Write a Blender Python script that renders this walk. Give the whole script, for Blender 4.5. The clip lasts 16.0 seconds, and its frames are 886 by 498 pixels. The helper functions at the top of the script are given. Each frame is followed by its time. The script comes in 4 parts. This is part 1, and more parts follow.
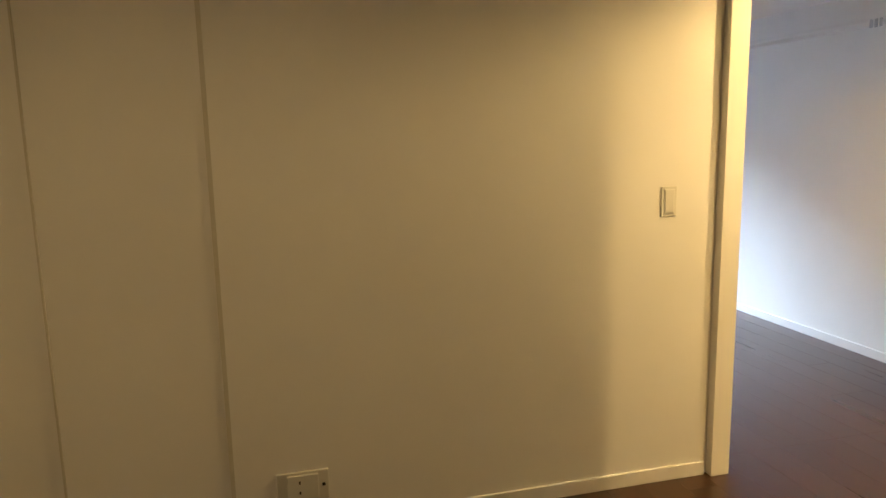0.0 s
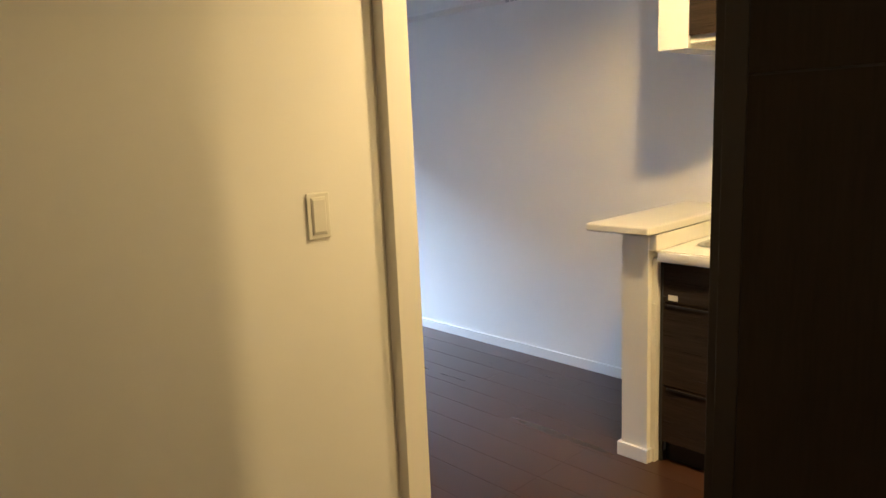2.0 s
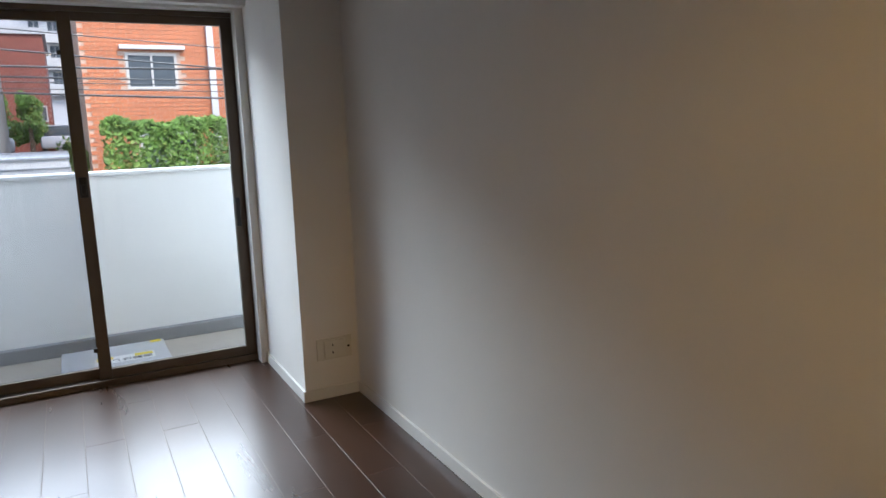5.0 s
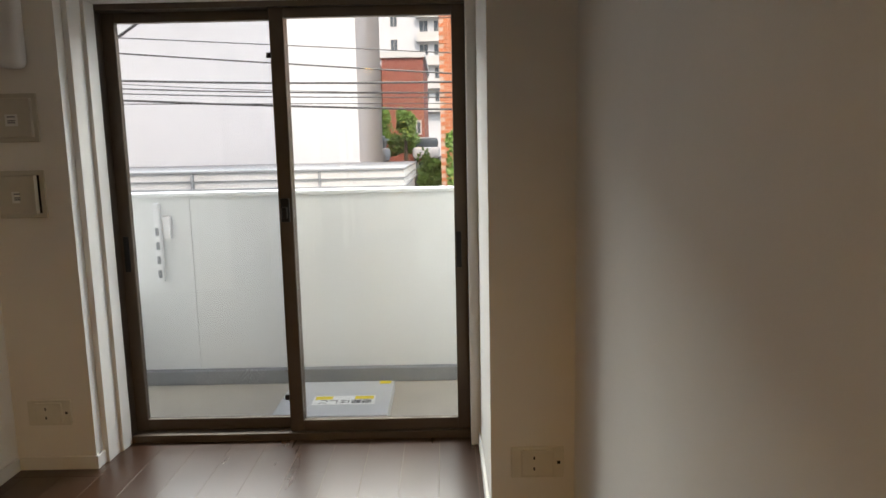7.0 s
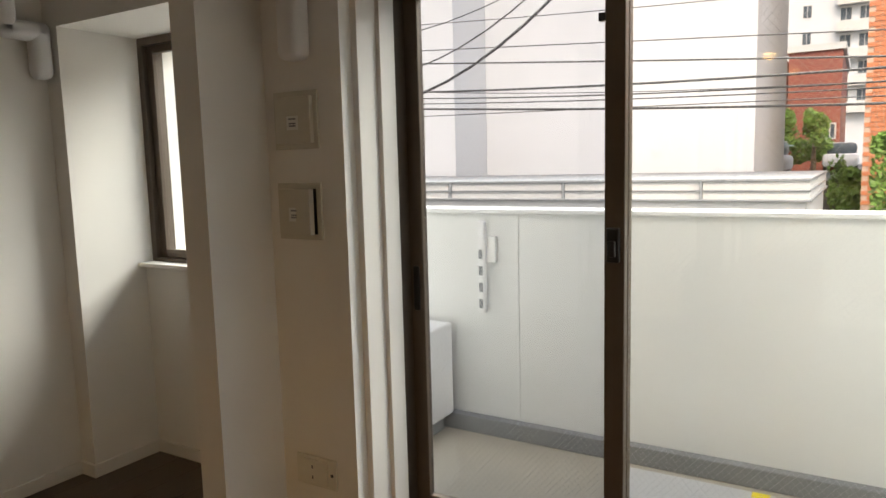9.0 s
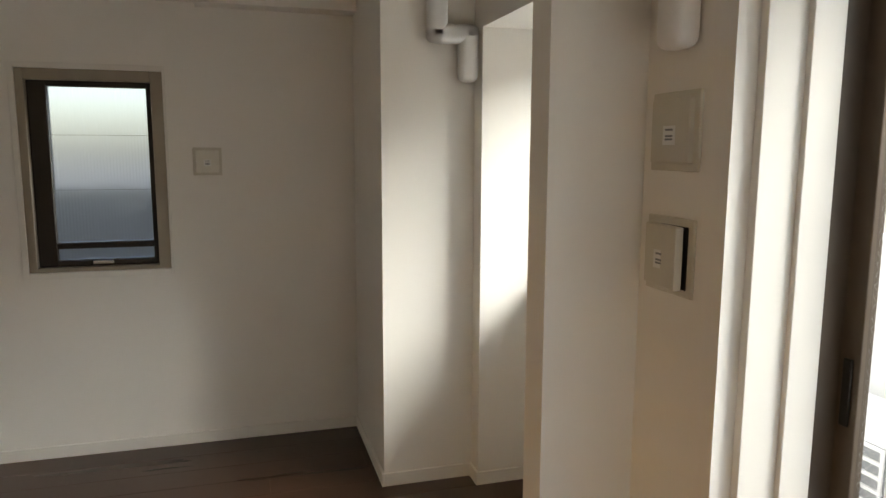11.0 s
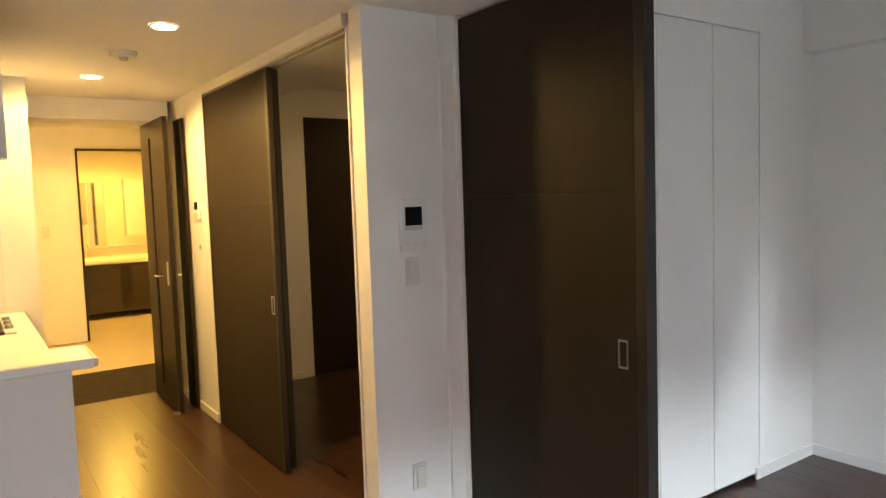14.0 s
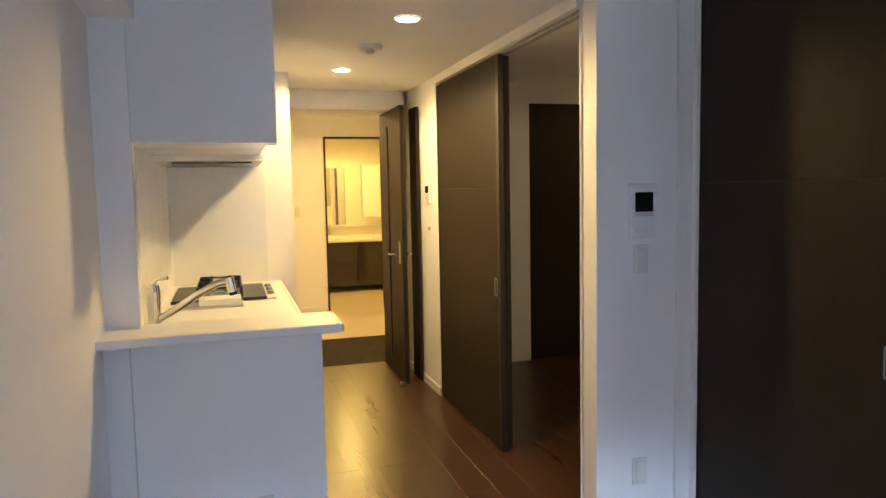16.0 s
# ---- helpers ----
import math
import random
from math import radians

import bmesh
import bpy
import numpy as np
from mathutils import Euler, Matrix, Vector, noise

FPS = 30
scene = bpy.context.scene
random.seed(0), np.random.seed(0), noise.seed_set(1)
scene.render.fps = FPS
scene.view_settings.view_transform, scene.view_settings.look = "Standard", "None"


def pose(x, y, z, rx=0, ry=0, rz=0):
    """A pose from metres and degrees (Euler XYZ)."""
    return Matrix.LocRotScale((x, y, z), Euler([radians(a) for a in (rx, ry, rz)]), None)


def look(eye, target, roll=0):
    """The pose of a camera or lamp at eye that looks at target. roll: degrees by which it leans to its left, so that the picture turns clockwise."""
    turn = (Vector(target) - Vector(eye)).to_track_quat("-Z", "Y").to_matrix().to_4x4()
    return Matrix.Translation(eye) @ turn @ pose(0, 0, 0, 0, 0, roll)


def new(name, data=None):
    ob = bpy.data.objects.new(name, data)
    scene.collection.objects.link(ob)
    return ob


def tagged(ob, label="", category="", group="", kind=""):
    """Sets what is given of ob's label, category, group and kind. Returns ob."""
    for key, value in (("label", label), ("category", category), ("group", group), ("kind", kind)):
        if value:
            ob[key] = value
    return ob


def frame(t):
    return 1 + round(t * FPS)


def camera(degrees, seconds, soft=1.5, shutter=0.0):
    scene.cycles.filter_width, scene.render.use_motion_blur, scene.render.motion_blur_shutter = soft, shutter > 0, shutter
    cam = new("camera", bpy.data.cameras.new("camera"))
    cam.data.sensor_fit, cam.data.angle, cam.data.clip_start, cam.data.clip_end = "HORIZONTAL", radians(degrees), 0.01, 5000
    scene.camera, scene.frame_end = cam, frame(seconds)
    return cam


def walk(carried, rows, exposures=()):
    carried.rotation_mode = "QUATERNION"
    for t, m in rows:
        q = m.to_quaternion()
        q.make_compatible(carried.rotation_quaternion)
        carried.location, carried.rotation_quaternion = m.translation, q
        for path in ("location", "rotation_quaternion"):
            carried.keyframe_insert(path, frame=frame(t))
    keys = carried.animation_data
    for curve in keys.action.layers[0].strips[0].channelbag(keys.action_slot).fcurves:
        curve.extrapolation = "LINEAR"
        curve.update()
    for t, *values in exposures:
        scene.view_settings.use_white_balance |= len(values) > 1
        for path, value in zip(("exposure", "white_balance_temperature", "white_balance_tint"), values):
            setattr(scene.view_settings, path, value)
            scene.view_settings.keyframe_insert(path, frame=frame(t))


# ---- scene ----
cam = camera(65.1, 16.0)
PATH = [
    (0, (-1.891, -2.431, 1.489), (-1.397, -0.521, 1.163), -1.2),
    (0.5, (-1.908, -2.256, 1.446), (-1.048, -0.478, 1.13), -1.1),
    (1, (-1.72, -2.075, 1.45), (-0.659, -0.411, 1.127), -1.1),
    (1.5, (-1.555, -1.765, 1.445), (-0.322, -0.225, 1.119), -1.7),
    (2, (-1.323, -1.508, 1.429), (0.029, -0.077, 1.073), -2.5),
    (2.5, (-1.039, -1.229, 1.423), (0.405, 0.098, 1.028), -3.4),
    (3, (-0.738, -0.987, 1.434), (0.741, 0.281, 0.981), -3.1),
    (3.5, (-0.444, -0.78, 1.447), (0.998, 0.524, 0.98), -3.3),
    (4, (-0.181, -0.432, 1.441), (1.223, 0.915, 0.979), -3.1),
    (4.5, (0.228, -0.232, 1.39), (1.415, 1.325, 0.983), -2.4),
    (7, (1.43, 0.941, 1.39), (1.42, 2.919, 1.099), -1.2),
    (7.5, (1.44, 1.135, 1.365), (1.16, 3.095, 1.083), -1.1),
    (8, (1.449, 1.387, 1.36), (0.89, 3.288, 1.093), -1.3),
    (10.5, (1.165, 2.74, 1.466), (-0.553, 3.736, 1.212), -0.2),
    (11, (1.199, 2.799, 1.496), (-0.702, 3.351, 1.214), 0.2),
    (11.5, (1.221, 2.829, 1.504), (-0.75, 2.974, 1.201), -0.7),
    (12, (1.242, 2.743, 1.496), (-0.726, 2.533, 1.209), -1.8),
    (12.5, (1.259, 2.75, 1.492), (-0.619, 2.109, 1.245), -2.8),
    (13, (1.295, 2.717, 1.498), (-0.396, 1.67, 1.29), -2.7),
    (13.5, (1.371, 2.681, 1.472), (-0.067, 1.3, 1.316), -2.4),
    (14, (1.391, 2.672, 1.492), (0.255, 1.033, 1.344), -1.9),
    (14.5, (1.407, 2.669, 1.492), (0.563, 0.862, 1.342), -1.8),
    (15, (1.431, 2.661, 1.492), (0.825, 0.762, 1.331), -1.5),
    (15.5, (1.447, 2.653, 1.485), (0.956, 0.722, 1.318), -1.2),
    (16, (1.429, 2.652, 1.478), (0.846, 0.746, 1.311), -1.1),
]
walk(cam, [(t, look(eye, target, roll)) for t, eye, target, roll in PATH],
     exposures=[(0, 3.4, 5400, 10), (2, 3.15, 5000, 10), (3.5, 2.6, 4900, 10), (4, 2.55, 5100, 10), (4.5, 1.8, 5600, 10), (7, 1.65, 7600, 10), (8, 1.7, 7700, 10), (10.5, 1.7, 8700, 10),
                (11, 2.5, 8000, 10), (12, 3.0, 7600, 10), (12.5, 3.35, 7350, 10), (13, 3.6, 7200, 10), (13.5, 3.55, 7000, 10), (14, 3.3, 6400, 10), (15, 3.1, 5250, 10), (16, 3.05, 5050, 10)])

# ---------------------------------------------------------------- light
world = bpy.data.worlds.new("world")
scene.world = world
world.use_nodes = True
wn = world.node_tree.nodes
sky = wn.new("ShaderNodeTexSky")
sky.sky_type = "NISHITA"
sky.sun_disc = False
sky.sun_elevation = radians(52)
sky.sun_rotation = radians(160)
sky.air_density = 1.0
sky.dust_density = 3.0
wn["Background"].inputs["Strength"].default_value = 0.13
world.node_tree.links.new(sky.outputs["Color"], wn["Background"].inputs["Color"])
sun_data = bpy.data.lights.new("sun", "SUN")
sun_data.energy, sun_data.angle, sun_data.color = 0.5, radians(12), (1.0, 0.99, 0.98)
sun = new("sun", sun_data)
sun.matrix_world = look((6, -14, 20), (0, 4, 0))
# area lamp added above the view, stands in for bright sky opposite the windows
sky_data = bpy.data.lights.new("sky_stand_in", "AREA")
sky_data.shape, sky_data.size, sky_data.size_y = "RECTANGLE", 18, 6
sky_data.energy, sky_data.color = 2300, (0.84, 0.93, 1.0)
sky_lamp = new("sky_stand_in", sky_data)
sky_lamp.matrix_world = look((0, 13.5, 8.4), (0, 3, 1.4))

# ---------------------------------------------------------------- materials
def mat(name, colour, rough=0.6, metal=0.0, vary=0.06, scale=6.0, bump=0.0, bump_scale=120.0, spec=0.5, random_vary=0.0, stretch=None, grain=0.0, coat=0.0):
    """A surface with broad variation, fine relief and, if asked, wood grain."""
    m = bpy.data.materials.new(name)
    m.use_nodes = True
    n, l = m.node_tree.nodes, m.node_tree.links
    b = n["Principled BSDF"]
    b.inputs["Roughness"].default_value = rough
    b.inputs["Metallic"].default_value = metal
    b.inputs["Specular IOR Level"].default_value = spec
    b.inputs["Coat Weight"].default_value = coat
    tc = n.new("ShaderNodeTexCoord")
    geo = n.new("ShaderNodeNewGeometry")
    mp = n.new("ShaderNodeMapping")
    l.new(geo.outputs["Position"], mp.inputs["Vector"])
    if stretch:
        mp.inputs["Scale"].default_value = stretch
    big = n.new("ShaderNodeTexNoise")
    big.inputs["Scale"].default_value = scale
    big.inputs["Detail"].default_value = 5
    l.new(mp.outputs["Vector"], big.inputs["Vector"])
    ramp = n.new("ShaderNodeMapRange")
    ramp.inputs["From Min"].default_value, ramp.inputs["From Max"].default_value = 0.25, 0.75
    ramp.inputs["To Min"].default_value, ramp.inputs["To Max"].default_value = 1 - vary, 1 + vary
    l.new(big.outputs["Fac"], ramp.inputs["Value"])
    value = ramp.outputs["Result"]
    if random_vary:
        info = n.new("ShaderNodeObjectInfo")
        rr = n.new("ShaderNodeMapRange")
        rr.inputs["To Min"].default_value, rr.inputs["To Max"].default_value = 1 - random_vary, 1 + random_vary
        l.new(info.outputs["Random"], rr.inputs["Value"])
        mul = n.new("ShaderNodeMath")
        mul.operation = "MULTIPLY"
        l.new(value, mul.inputs[0])
        l.new(rr.outputs["Result"], mul.inputs[1])
        value = mul.outputs[0]
    if grain:
        fine = n.new("ShaderNodeTexNoise")
        fine.inputs["Scale"].default_value = scale * 7
        fine.inputs["Detail"].default_value = 6
        l.new(mp.outputs["Vector"], fine.inputs["Vector"])
        gr = n.new("ShaderNodeMapRange")
        gr.inputs["From Min"].default_value, gr.inputs["From Max"].default_value = 0.3, 0.7
        gr.inputs["To Min"].default_value, gr.inputs["To Max"].default_value = 1 - grain, 1 + grain
        l.new(fine.outputs["Fac"], gr.inputs["Value"])
        mul2 = n.new("ShaderNodeMath")
        mul2.operation = "MULTIPLY"
        l.new(value, mul2.inputs[0])
        l.new(gr.outputs["Result"], mul2.inputs[1])
        value = mul2.outputs[0]
    vm = n.new("ShaderNodeVectorMath")
    vm.operation = "SCALE"
    vm.inputs[0].default_value = colour
    l.new(value, vm.inputs["Scale"])
    l.new(vm.outputs["Vector"], b.inputs["Base Color"])
    rv = n.new("ShaderNodeMapRange")
    rv.inputs["To Min"].default_value, rv.inputs["To Max"].default_value = max(0.02, rough - 0.06), min(1, rough + 0.06)
    l.new(big.outputs["Fac"], rv.inputs["Value"])
    l.new(rv.outputs["Result"], b.inputs["Roughness"])
    if bump:
        bn = n.new("ShaderNodeTexNoise")
        bn.inputs["Scale"].default_value = bump_scale
        bn.inputs["Detail"].default_value = 3
        l.new(mp.outputs["Vector"], bn.inputs["Vector"])
        bu = n.new("ShaderNodeBump")
        bu.inputs["Strength"].default_value = bump
        bu.inputs["Distance"].default_value = 0.002
        l.new(bn.outputs["Fac"], bu.inputs["Height"])
        l.new(bu.outputs["Normal"], b.inputs["Normal"])
    return m


def glass_mat(name, rough=0.0, tint=(1, 1, 1), alpha_mix=0.9):
    """A thin pane: mostly clear, with a weak gloss."""
    m = bpy.data.materials.new(name)
    m.use_nodes = True
    n, l = m.node_tree.nodes, m.node_tree.links
    n.remove(n["Principled BSDF"])
    tr = n.new("ShaderNodeBsdfTransparent")
    tr.inputs["Color"].default_value = (*tint, 1)
    gl = n.new("ShaderNodeBsdfGlossy")
    gl.inputs["Roughness"].default_value = 0.02
    lw_node = n.new("ShaderNodeLayerWeight")
    lw_node.inputs["Blend"].default_value = 0.5
    pw = n.new("ShaderNodeMath")
    pw.operation = "POWER"
    pw.inputs[1].default_value = 5.0
    l.new(lw_node.outputs["Facing"], pw.inputs[0])
    fr = n.new("ShaderNodeMapRange")
    fr.inputs["To Min"].default_value, fr.inputs["To Max"].default_value = 0.03, 0.6
    l.new(pw.outputs[0], fr.inputs["Value"])
    mx = n.new("ShaderNodeMixShader")
    l.new(fr.outputs["Result"], mx.inputs[0])
    l.new(tr.outputs[0], mx.inputs[1])
    l.new(gl.outputs[0], mx.inputs[2])
    l.new(mx.outputs[0], n["Material Output"].inputs["Surface"])
    return m


def glow(name, colour, strength):
    m = bpy.data.materials.new(name)
    m.use_nodes = True
    b = m.node_tree.nodes["Principled BSDF"]
    b.inputs["Base Color"].default_value = (*colour, 1)
    b.inputs["Emission Color"].default_value = (*colour, 1)
    b.inputs["Emission Strength"].default_value = strength
    return m


M_PAPER = mat("white_wallpaper", (0.85, 0.83, 0.79), 0.75, vary=0.03, scale=1.6, bump=0.14, bump_scale=300)
M_CEIL = mat("ceiling_paper", (0.86, 0.84, 0.80), 0.8, vary=0.02, scale=2.0, bump=0.3, bump_scale=220)
M_TRIM = mat("white_trim", (0.82, 0.80, 0.76), 0.4, vary=0.02, scale=3.0, bump=0.05, bump_scale=60)
M_FLOOR = mat("dark_floor_wood", (0.052, 0.023, 0.012), 0.29, vary=0.09, scale=1.2, stretch=(5, 0.5, 1), grain=0.03, random_vary=0.12, bump=0.0, spec=0.6)
# paler than the boards: the sheen of the joint edges is in this colour
M_SUB = mat("floor_joint_sheen", (0.17, 0.12, 0.09), 0.7, vary=0.1)
M_DARK = mat("dark_brown_laminate", (0.027, 0.019, 0.012), 0.5, spec=0.16, vary=0.12, scale=3.0, stretch=(6, 6, 0.5), grain=0.12, bump=0.08, bump_scale=150)
M_DARKEDGE = mat("dark_edge", (0.02, 0.014, 0.011), 0.5, vary=0.1)
M_KWOOD = mat("kitchen_dark_woodgrain", (0.035, 0.026, 0.021), 0.14, vary=0.25, scale=3.0, stretch=(1, 0.4, 22), grain=0.35, spec=0.5, coat=0.3)
M_TOP = mat("white_worktop", (0.82, 0.80, 0.76), 0.38, vary=0.02, scale=8)
M_KPANEL = mat("kitchen_panel", (0.80, 0.80, 0.78), 0.15, vary=0.015, scale=3)
M_STEEL = mat("brushed_steel", (0.55, 0.55, 0.54), 0.3, 1.0, vary=0.06, scale=12, stretch=(1, 14, 1), grain=0.08)
M_CHROME = mat("chrome", (0.8, 0.8, 0.8), 0.07, 1.0, vary=0.02)
M_BLACK = mat("black_enamel", (0.015, 0.015, 0.016), 0.3, vary=0.1)
M_ALU = mat("bronze_aluminium", (0.12, 0.092, 0.070), 0.42, 0.35, vary=0.08, scale=10, bump=0.04)
M_ALUL = mat("light_bronze_aluminium", (0.36, 0.32, 0.26), 0.42, 0.3, vary=0.06, scale=10)
M_PLASTIC = mat("ivory_plastic", (0.74, 0.72, 0.65), 0.4, vary=0.03, scale=20)
M_PLASTICG = mat("grey_ivory_plastic", (0.62, 0.59, 0.51), 0.45, vary=0.03, scale=20)
M_PIPE = mat("white_duct_cover", (0.78, 0.78, 0.78), 0.35, vary=0.02)
M_SCREEN = mat("dark_screen", (0.01, 0.012, 0.016), 0.12, vary=0.05)
M_GLASS = glass_mat("clear_glass")
M_GLASSG = glass_mat("wired_grey_glass", tint=(0.86, 0.87, 0.89))
M_CONC = mat("painted_concrete", (0.72, 0.73, 0.72), 0.8, vary=0.05, scale=1.3, bump=0.4, bump_scale=90)
M_GUTTER = mat("grey_waterproofing", (0.22, 0.23, 0.24), 0.6, vary=0.1, scale=4, bump=0.2)
M_BALC = mat("beige_balcony_sheet", (0.42, 0.38, 0.32), 0.6, vary=0.08, scale=5, bump=0.2, bump_scale=200)
M_HATCH = mat("hatch_steel", (0.55, 0.56, 0.57), 0.45, 0.4, vary=0.06, scale=14, bump=0.1)
M_YELLOW = mat("yellow_sticker", (0.80, 0.62, 0.02), 0.5, vary=0.03)
M_LABEL = mat("white_label", (0.8, 0.8, 0.78), 0.5, vary=0.02)
M_INK = mat("black_ink", (0.03, 0.03, 0.03), 0.6, vary=0.05)
M_STONE = mat("dark_entrance_stone", (0.035, 0.028, 0.022), 0.8, spec=0.08, vary=0.5, scale=9, stretch=(1, 3, 1), grain=0.4, bump=0.2)
M_BEIGE = mat("beige_vinyl_floor", (0.50, 0.42, 0.30), 0.4, vary=0.08, scale=7)
M_BATHWALL = mat("washroom_wall", (0.80, 0.74, 0.60), 0.6, vary=0.03, scale=3)
M_FACADE = mat("white_facade", (0.56, 0.58, 0.61), 0.8, vary=0.04, scale=0.5, bump=0.3, bump_scale=6)
M_FACADE2 = mat("grey_facade", (0.55, 0.55, 0.54), 0.8, vary=0.06, scale=0.5)
M_RED = mat("red_brown_tiles", (0.27, 0.085, 0.06), 0.7, vary=0.15, scale=1.5, grain=0.1)
M_BRICK = mat("orange_brick", (0.42, 0.15, 0.072), 0.75, vary=0.14, scale=3.0, random_vary=0.2, grain=0.15)
M_MORTAR = mat("mortar", (0.52, 0.38, 0.30), 0.9, vary=0.08)
M_WGLASS = mat("far_window_glass", (0.07, 0.09, 0.11), 0.35, vary=0.15, scale=1.0, spec=0.2)
M_ASPH = mat("asphalt", (0.10, 0.10, 0.10), 0.9, vary=0.15, scale=0.8, bump=0.3)
M_LEAF = mat("leaves", (0.13, 0.24, 0.05), 0.6, vary=0.5, scale=2.2, random_vary=0.1)
M_BARK = mat("bark", (0.10, 0.075, 0.05), 0.9, vary=0.2, bump=0.5, bump_scale=30)
M_NEIGHBOUR = mat("dark_slate_wall", (0.07, 0.075, 0.082), 0.8, vary=0.1)
M_CANOPY = mat("blue_sheet", (0.30, 0.45, 0.50), 0.5, vary=0.08)
M_CABLE = mat("black_cable", (0.03, 0.03, 0.032), 0.6, vary=0.1)
M_MIRROR = mat("mirror", (0.85, 0.83, 0.78), 0.02, 1.0, vary=0.0)
M_LAMP = glow("lamp_glow", (1.0, 0.74, 0.38), 6.0)

# a frosted pane, lets light through diffusely
M_FROST = bpy.data.materials.new("frosted_wired_glass")
M_FROST.use_nodes = True
_n, _l = M_FROST.node_tree.nodes, M_FROST.node_tree.links
_p = _n["Principled BSDF"]
_p.inputs["Base Color"].default_value = (0.50, 0.57, 0.64, 1)
_p.inputs["Roughness"].default_value = 0.36
_p.inputs["Transmission Weight"].default_value = 1.0
_p.inputs["IOR"].default_value = 1.15
_w = _n.new("ShaderNodeTexWave")
_w.inputs["Scale"].default_value = 22
_w.bands_direction = "Y"
_g = _n.new("ShaderNodeNewGeometry")
_l.new(_g.outputs["Position"], _w.inputs["Vector"])
_b = _n.new("ShaderNodeBump")
_b.inputs["Strength"].default_value = 0.25
_b.inputs["Distance"].default_value = 0.002
_l.new(_w.outputs["Fac"], _b.inputs["Height"])
_l.new(_b.outputs["Normal"], _p.inputs["Normal"])

# ---------------------------------------------------------------- mesh helpers
ORIGIN = {}


def box(bm, x0, x1, y0, y1, z0, z1, bevel=0.0, seg=2):
    res = bmesh.ops.create_cube(bm, size=1.0)
    vs = res["verts"]
    for v in vs:
        v.co = Vector(((x0 + x1) / 2 + v.co.x * (x1 - x0), (y0 + y1) / 2 + v.co.y * (y1 - y0), (z0 + z1) / 2 + v.co.z * (z1 - z0)))
    if bevel:
        es = list({e for v in vs for e in v.link_edges})
        bmesh.ops.bevel(bm, geom=es, offset=bevel, segments=seg, affect="EDGES", profile=0.5)
    return bm


def boxes(*dims, bevel=0.0, seg=2):
    bm = bmesh.new()
    for d in dims:
        box(bm, *d, bevel=bevel, seg=seg)
    return bm


def cyl(bm, p0, p1, r0, r1=None, seg=16):
    p0, p1 = Vector(p0), Vector(p1)
    d = p1 - p0
    m = Matrix.Translation((p0 + p1) / 2) @ d.to_track_quat("Z", "Y").to_matrix().to_4x4()
    bmesh.ops.create_cone(bm, cap_ends=True, segments=seg, radius1=r0, radius2=r0 if r1 is None else r1, depth=d.length, matrix=m)
    return bm


def tube(bm, pts, r, seg=10):
    """A smooth round bar along the points."""
    pts = [Vector(p) for p in pts]
    rings = []
    for i, p in enumerate(pts):
        t = (pts[min(i + 1, len(pts) - 1)] - pts[max(i - 1, 0)]).normalized()
        a = t.orthogonal().normalized() if not rings else (rings[-1][1] - t * rings[-1][1].dot(t)).normalized()
        b = t.cross(a)
        rings.append(([bm.verts.new(p + r * (math.cos(k * math.tau / seg) * a + math.sin(k * math.tau / seg) * b)) for k in range(seg)], a))
    for (u, _), (w, _) in zip(rings, rings[1:]):
        for k in range(seg):
            bm.faces.new((u[k], u[(k + 1) % seg], w[(k + 1) % seg], w[k]))
    bm.faces.new(rings[0][0][::-1])
    bm.faces.new(rings[-1][0])
    return bm


def arc(points, n=8):
    """A smooth curve through the points."""
    pts = [Vector(p) for p in points]
    out = []
    for i in range(len(pts) - 1):
        p0, p1, p2, p3 = pts[max(i - 1, 0)], pts[i], pts[i + 1], pts[min(i + 2, len(pts) - 1)]
        for k in range(n):
            t = k / n
            out.append(0.5 * ((2 * p1) + (p2 - p0) * t + (2 * p0 - 5 * p1 + 4 * p2 - p3) * t * t + (3 * p1 - p0 - 3 * p2 + p3) * t ** 3))
    out.append(pts[-1])
    return out


def mesh_of(name, bm, material, origin=(0, 0, 0), smooth=False):
    bmesh.ops.recalc_face_normals(bm, faces=bm.faces[:])
    bmesh.ops.translate(bm, verts=bm.verts[:], vec=-Vector(origin))
    me = bpy.data.meshes.new(name)
    bm.to_mesh(me)
    bm.free()
    me.materials.append(material)
    if smooth:
        for p in me.polygons:
            p.use_smooth = True
        me.set_sharp_from_angle(angle=radians(40))
    return me


def thing(name, loc, label, category, group=""):
    ob = new(name)
    ob.location = loc
    ORIGIN[ob.name] = Vector(loc)
    return tagged(ob, label, category, group)


def part(name, bm, material, parent, label="", smooth=False):
    """One mesh under a thing or a part; bm is in world coordinates."""
    o = ORIGIN[parent.name]
    ob = new(name, mesh_of(name, bm, material, o, smooth))
    ob.parent = parent
    ORIGIN[ob.name] = o
    return tagged(ob, label)


def solid(name, bm, material, label, category, group="", kind="", smooth=False, origin=(0, 0, 0)):
    """A thing that is one mesh."""
    ob = new(name, mesh_of(name, bm, material, origin, smooth))
    ob.location = origin
    ORIGIN[ob.name] = Vector(origin)
    return tagged(ob, label, category, group, kind)


def setting(name, bm, material, label, category="wall"):
    return solid(name, bm, material, label, category, kind="structure")


# ---------------------------------------------------------------- plan, metres
EAST = 1.875        # wall of the living room on the kitchen's side
WEST = -2.42       # wall of the side room with the small window
CEIL = 2.28
CEILW = 2.46       # ceiling of the side room
WIN_Y = 4.20       # balcony window
PART_X = -0.52     # track of the dividing sliding doors

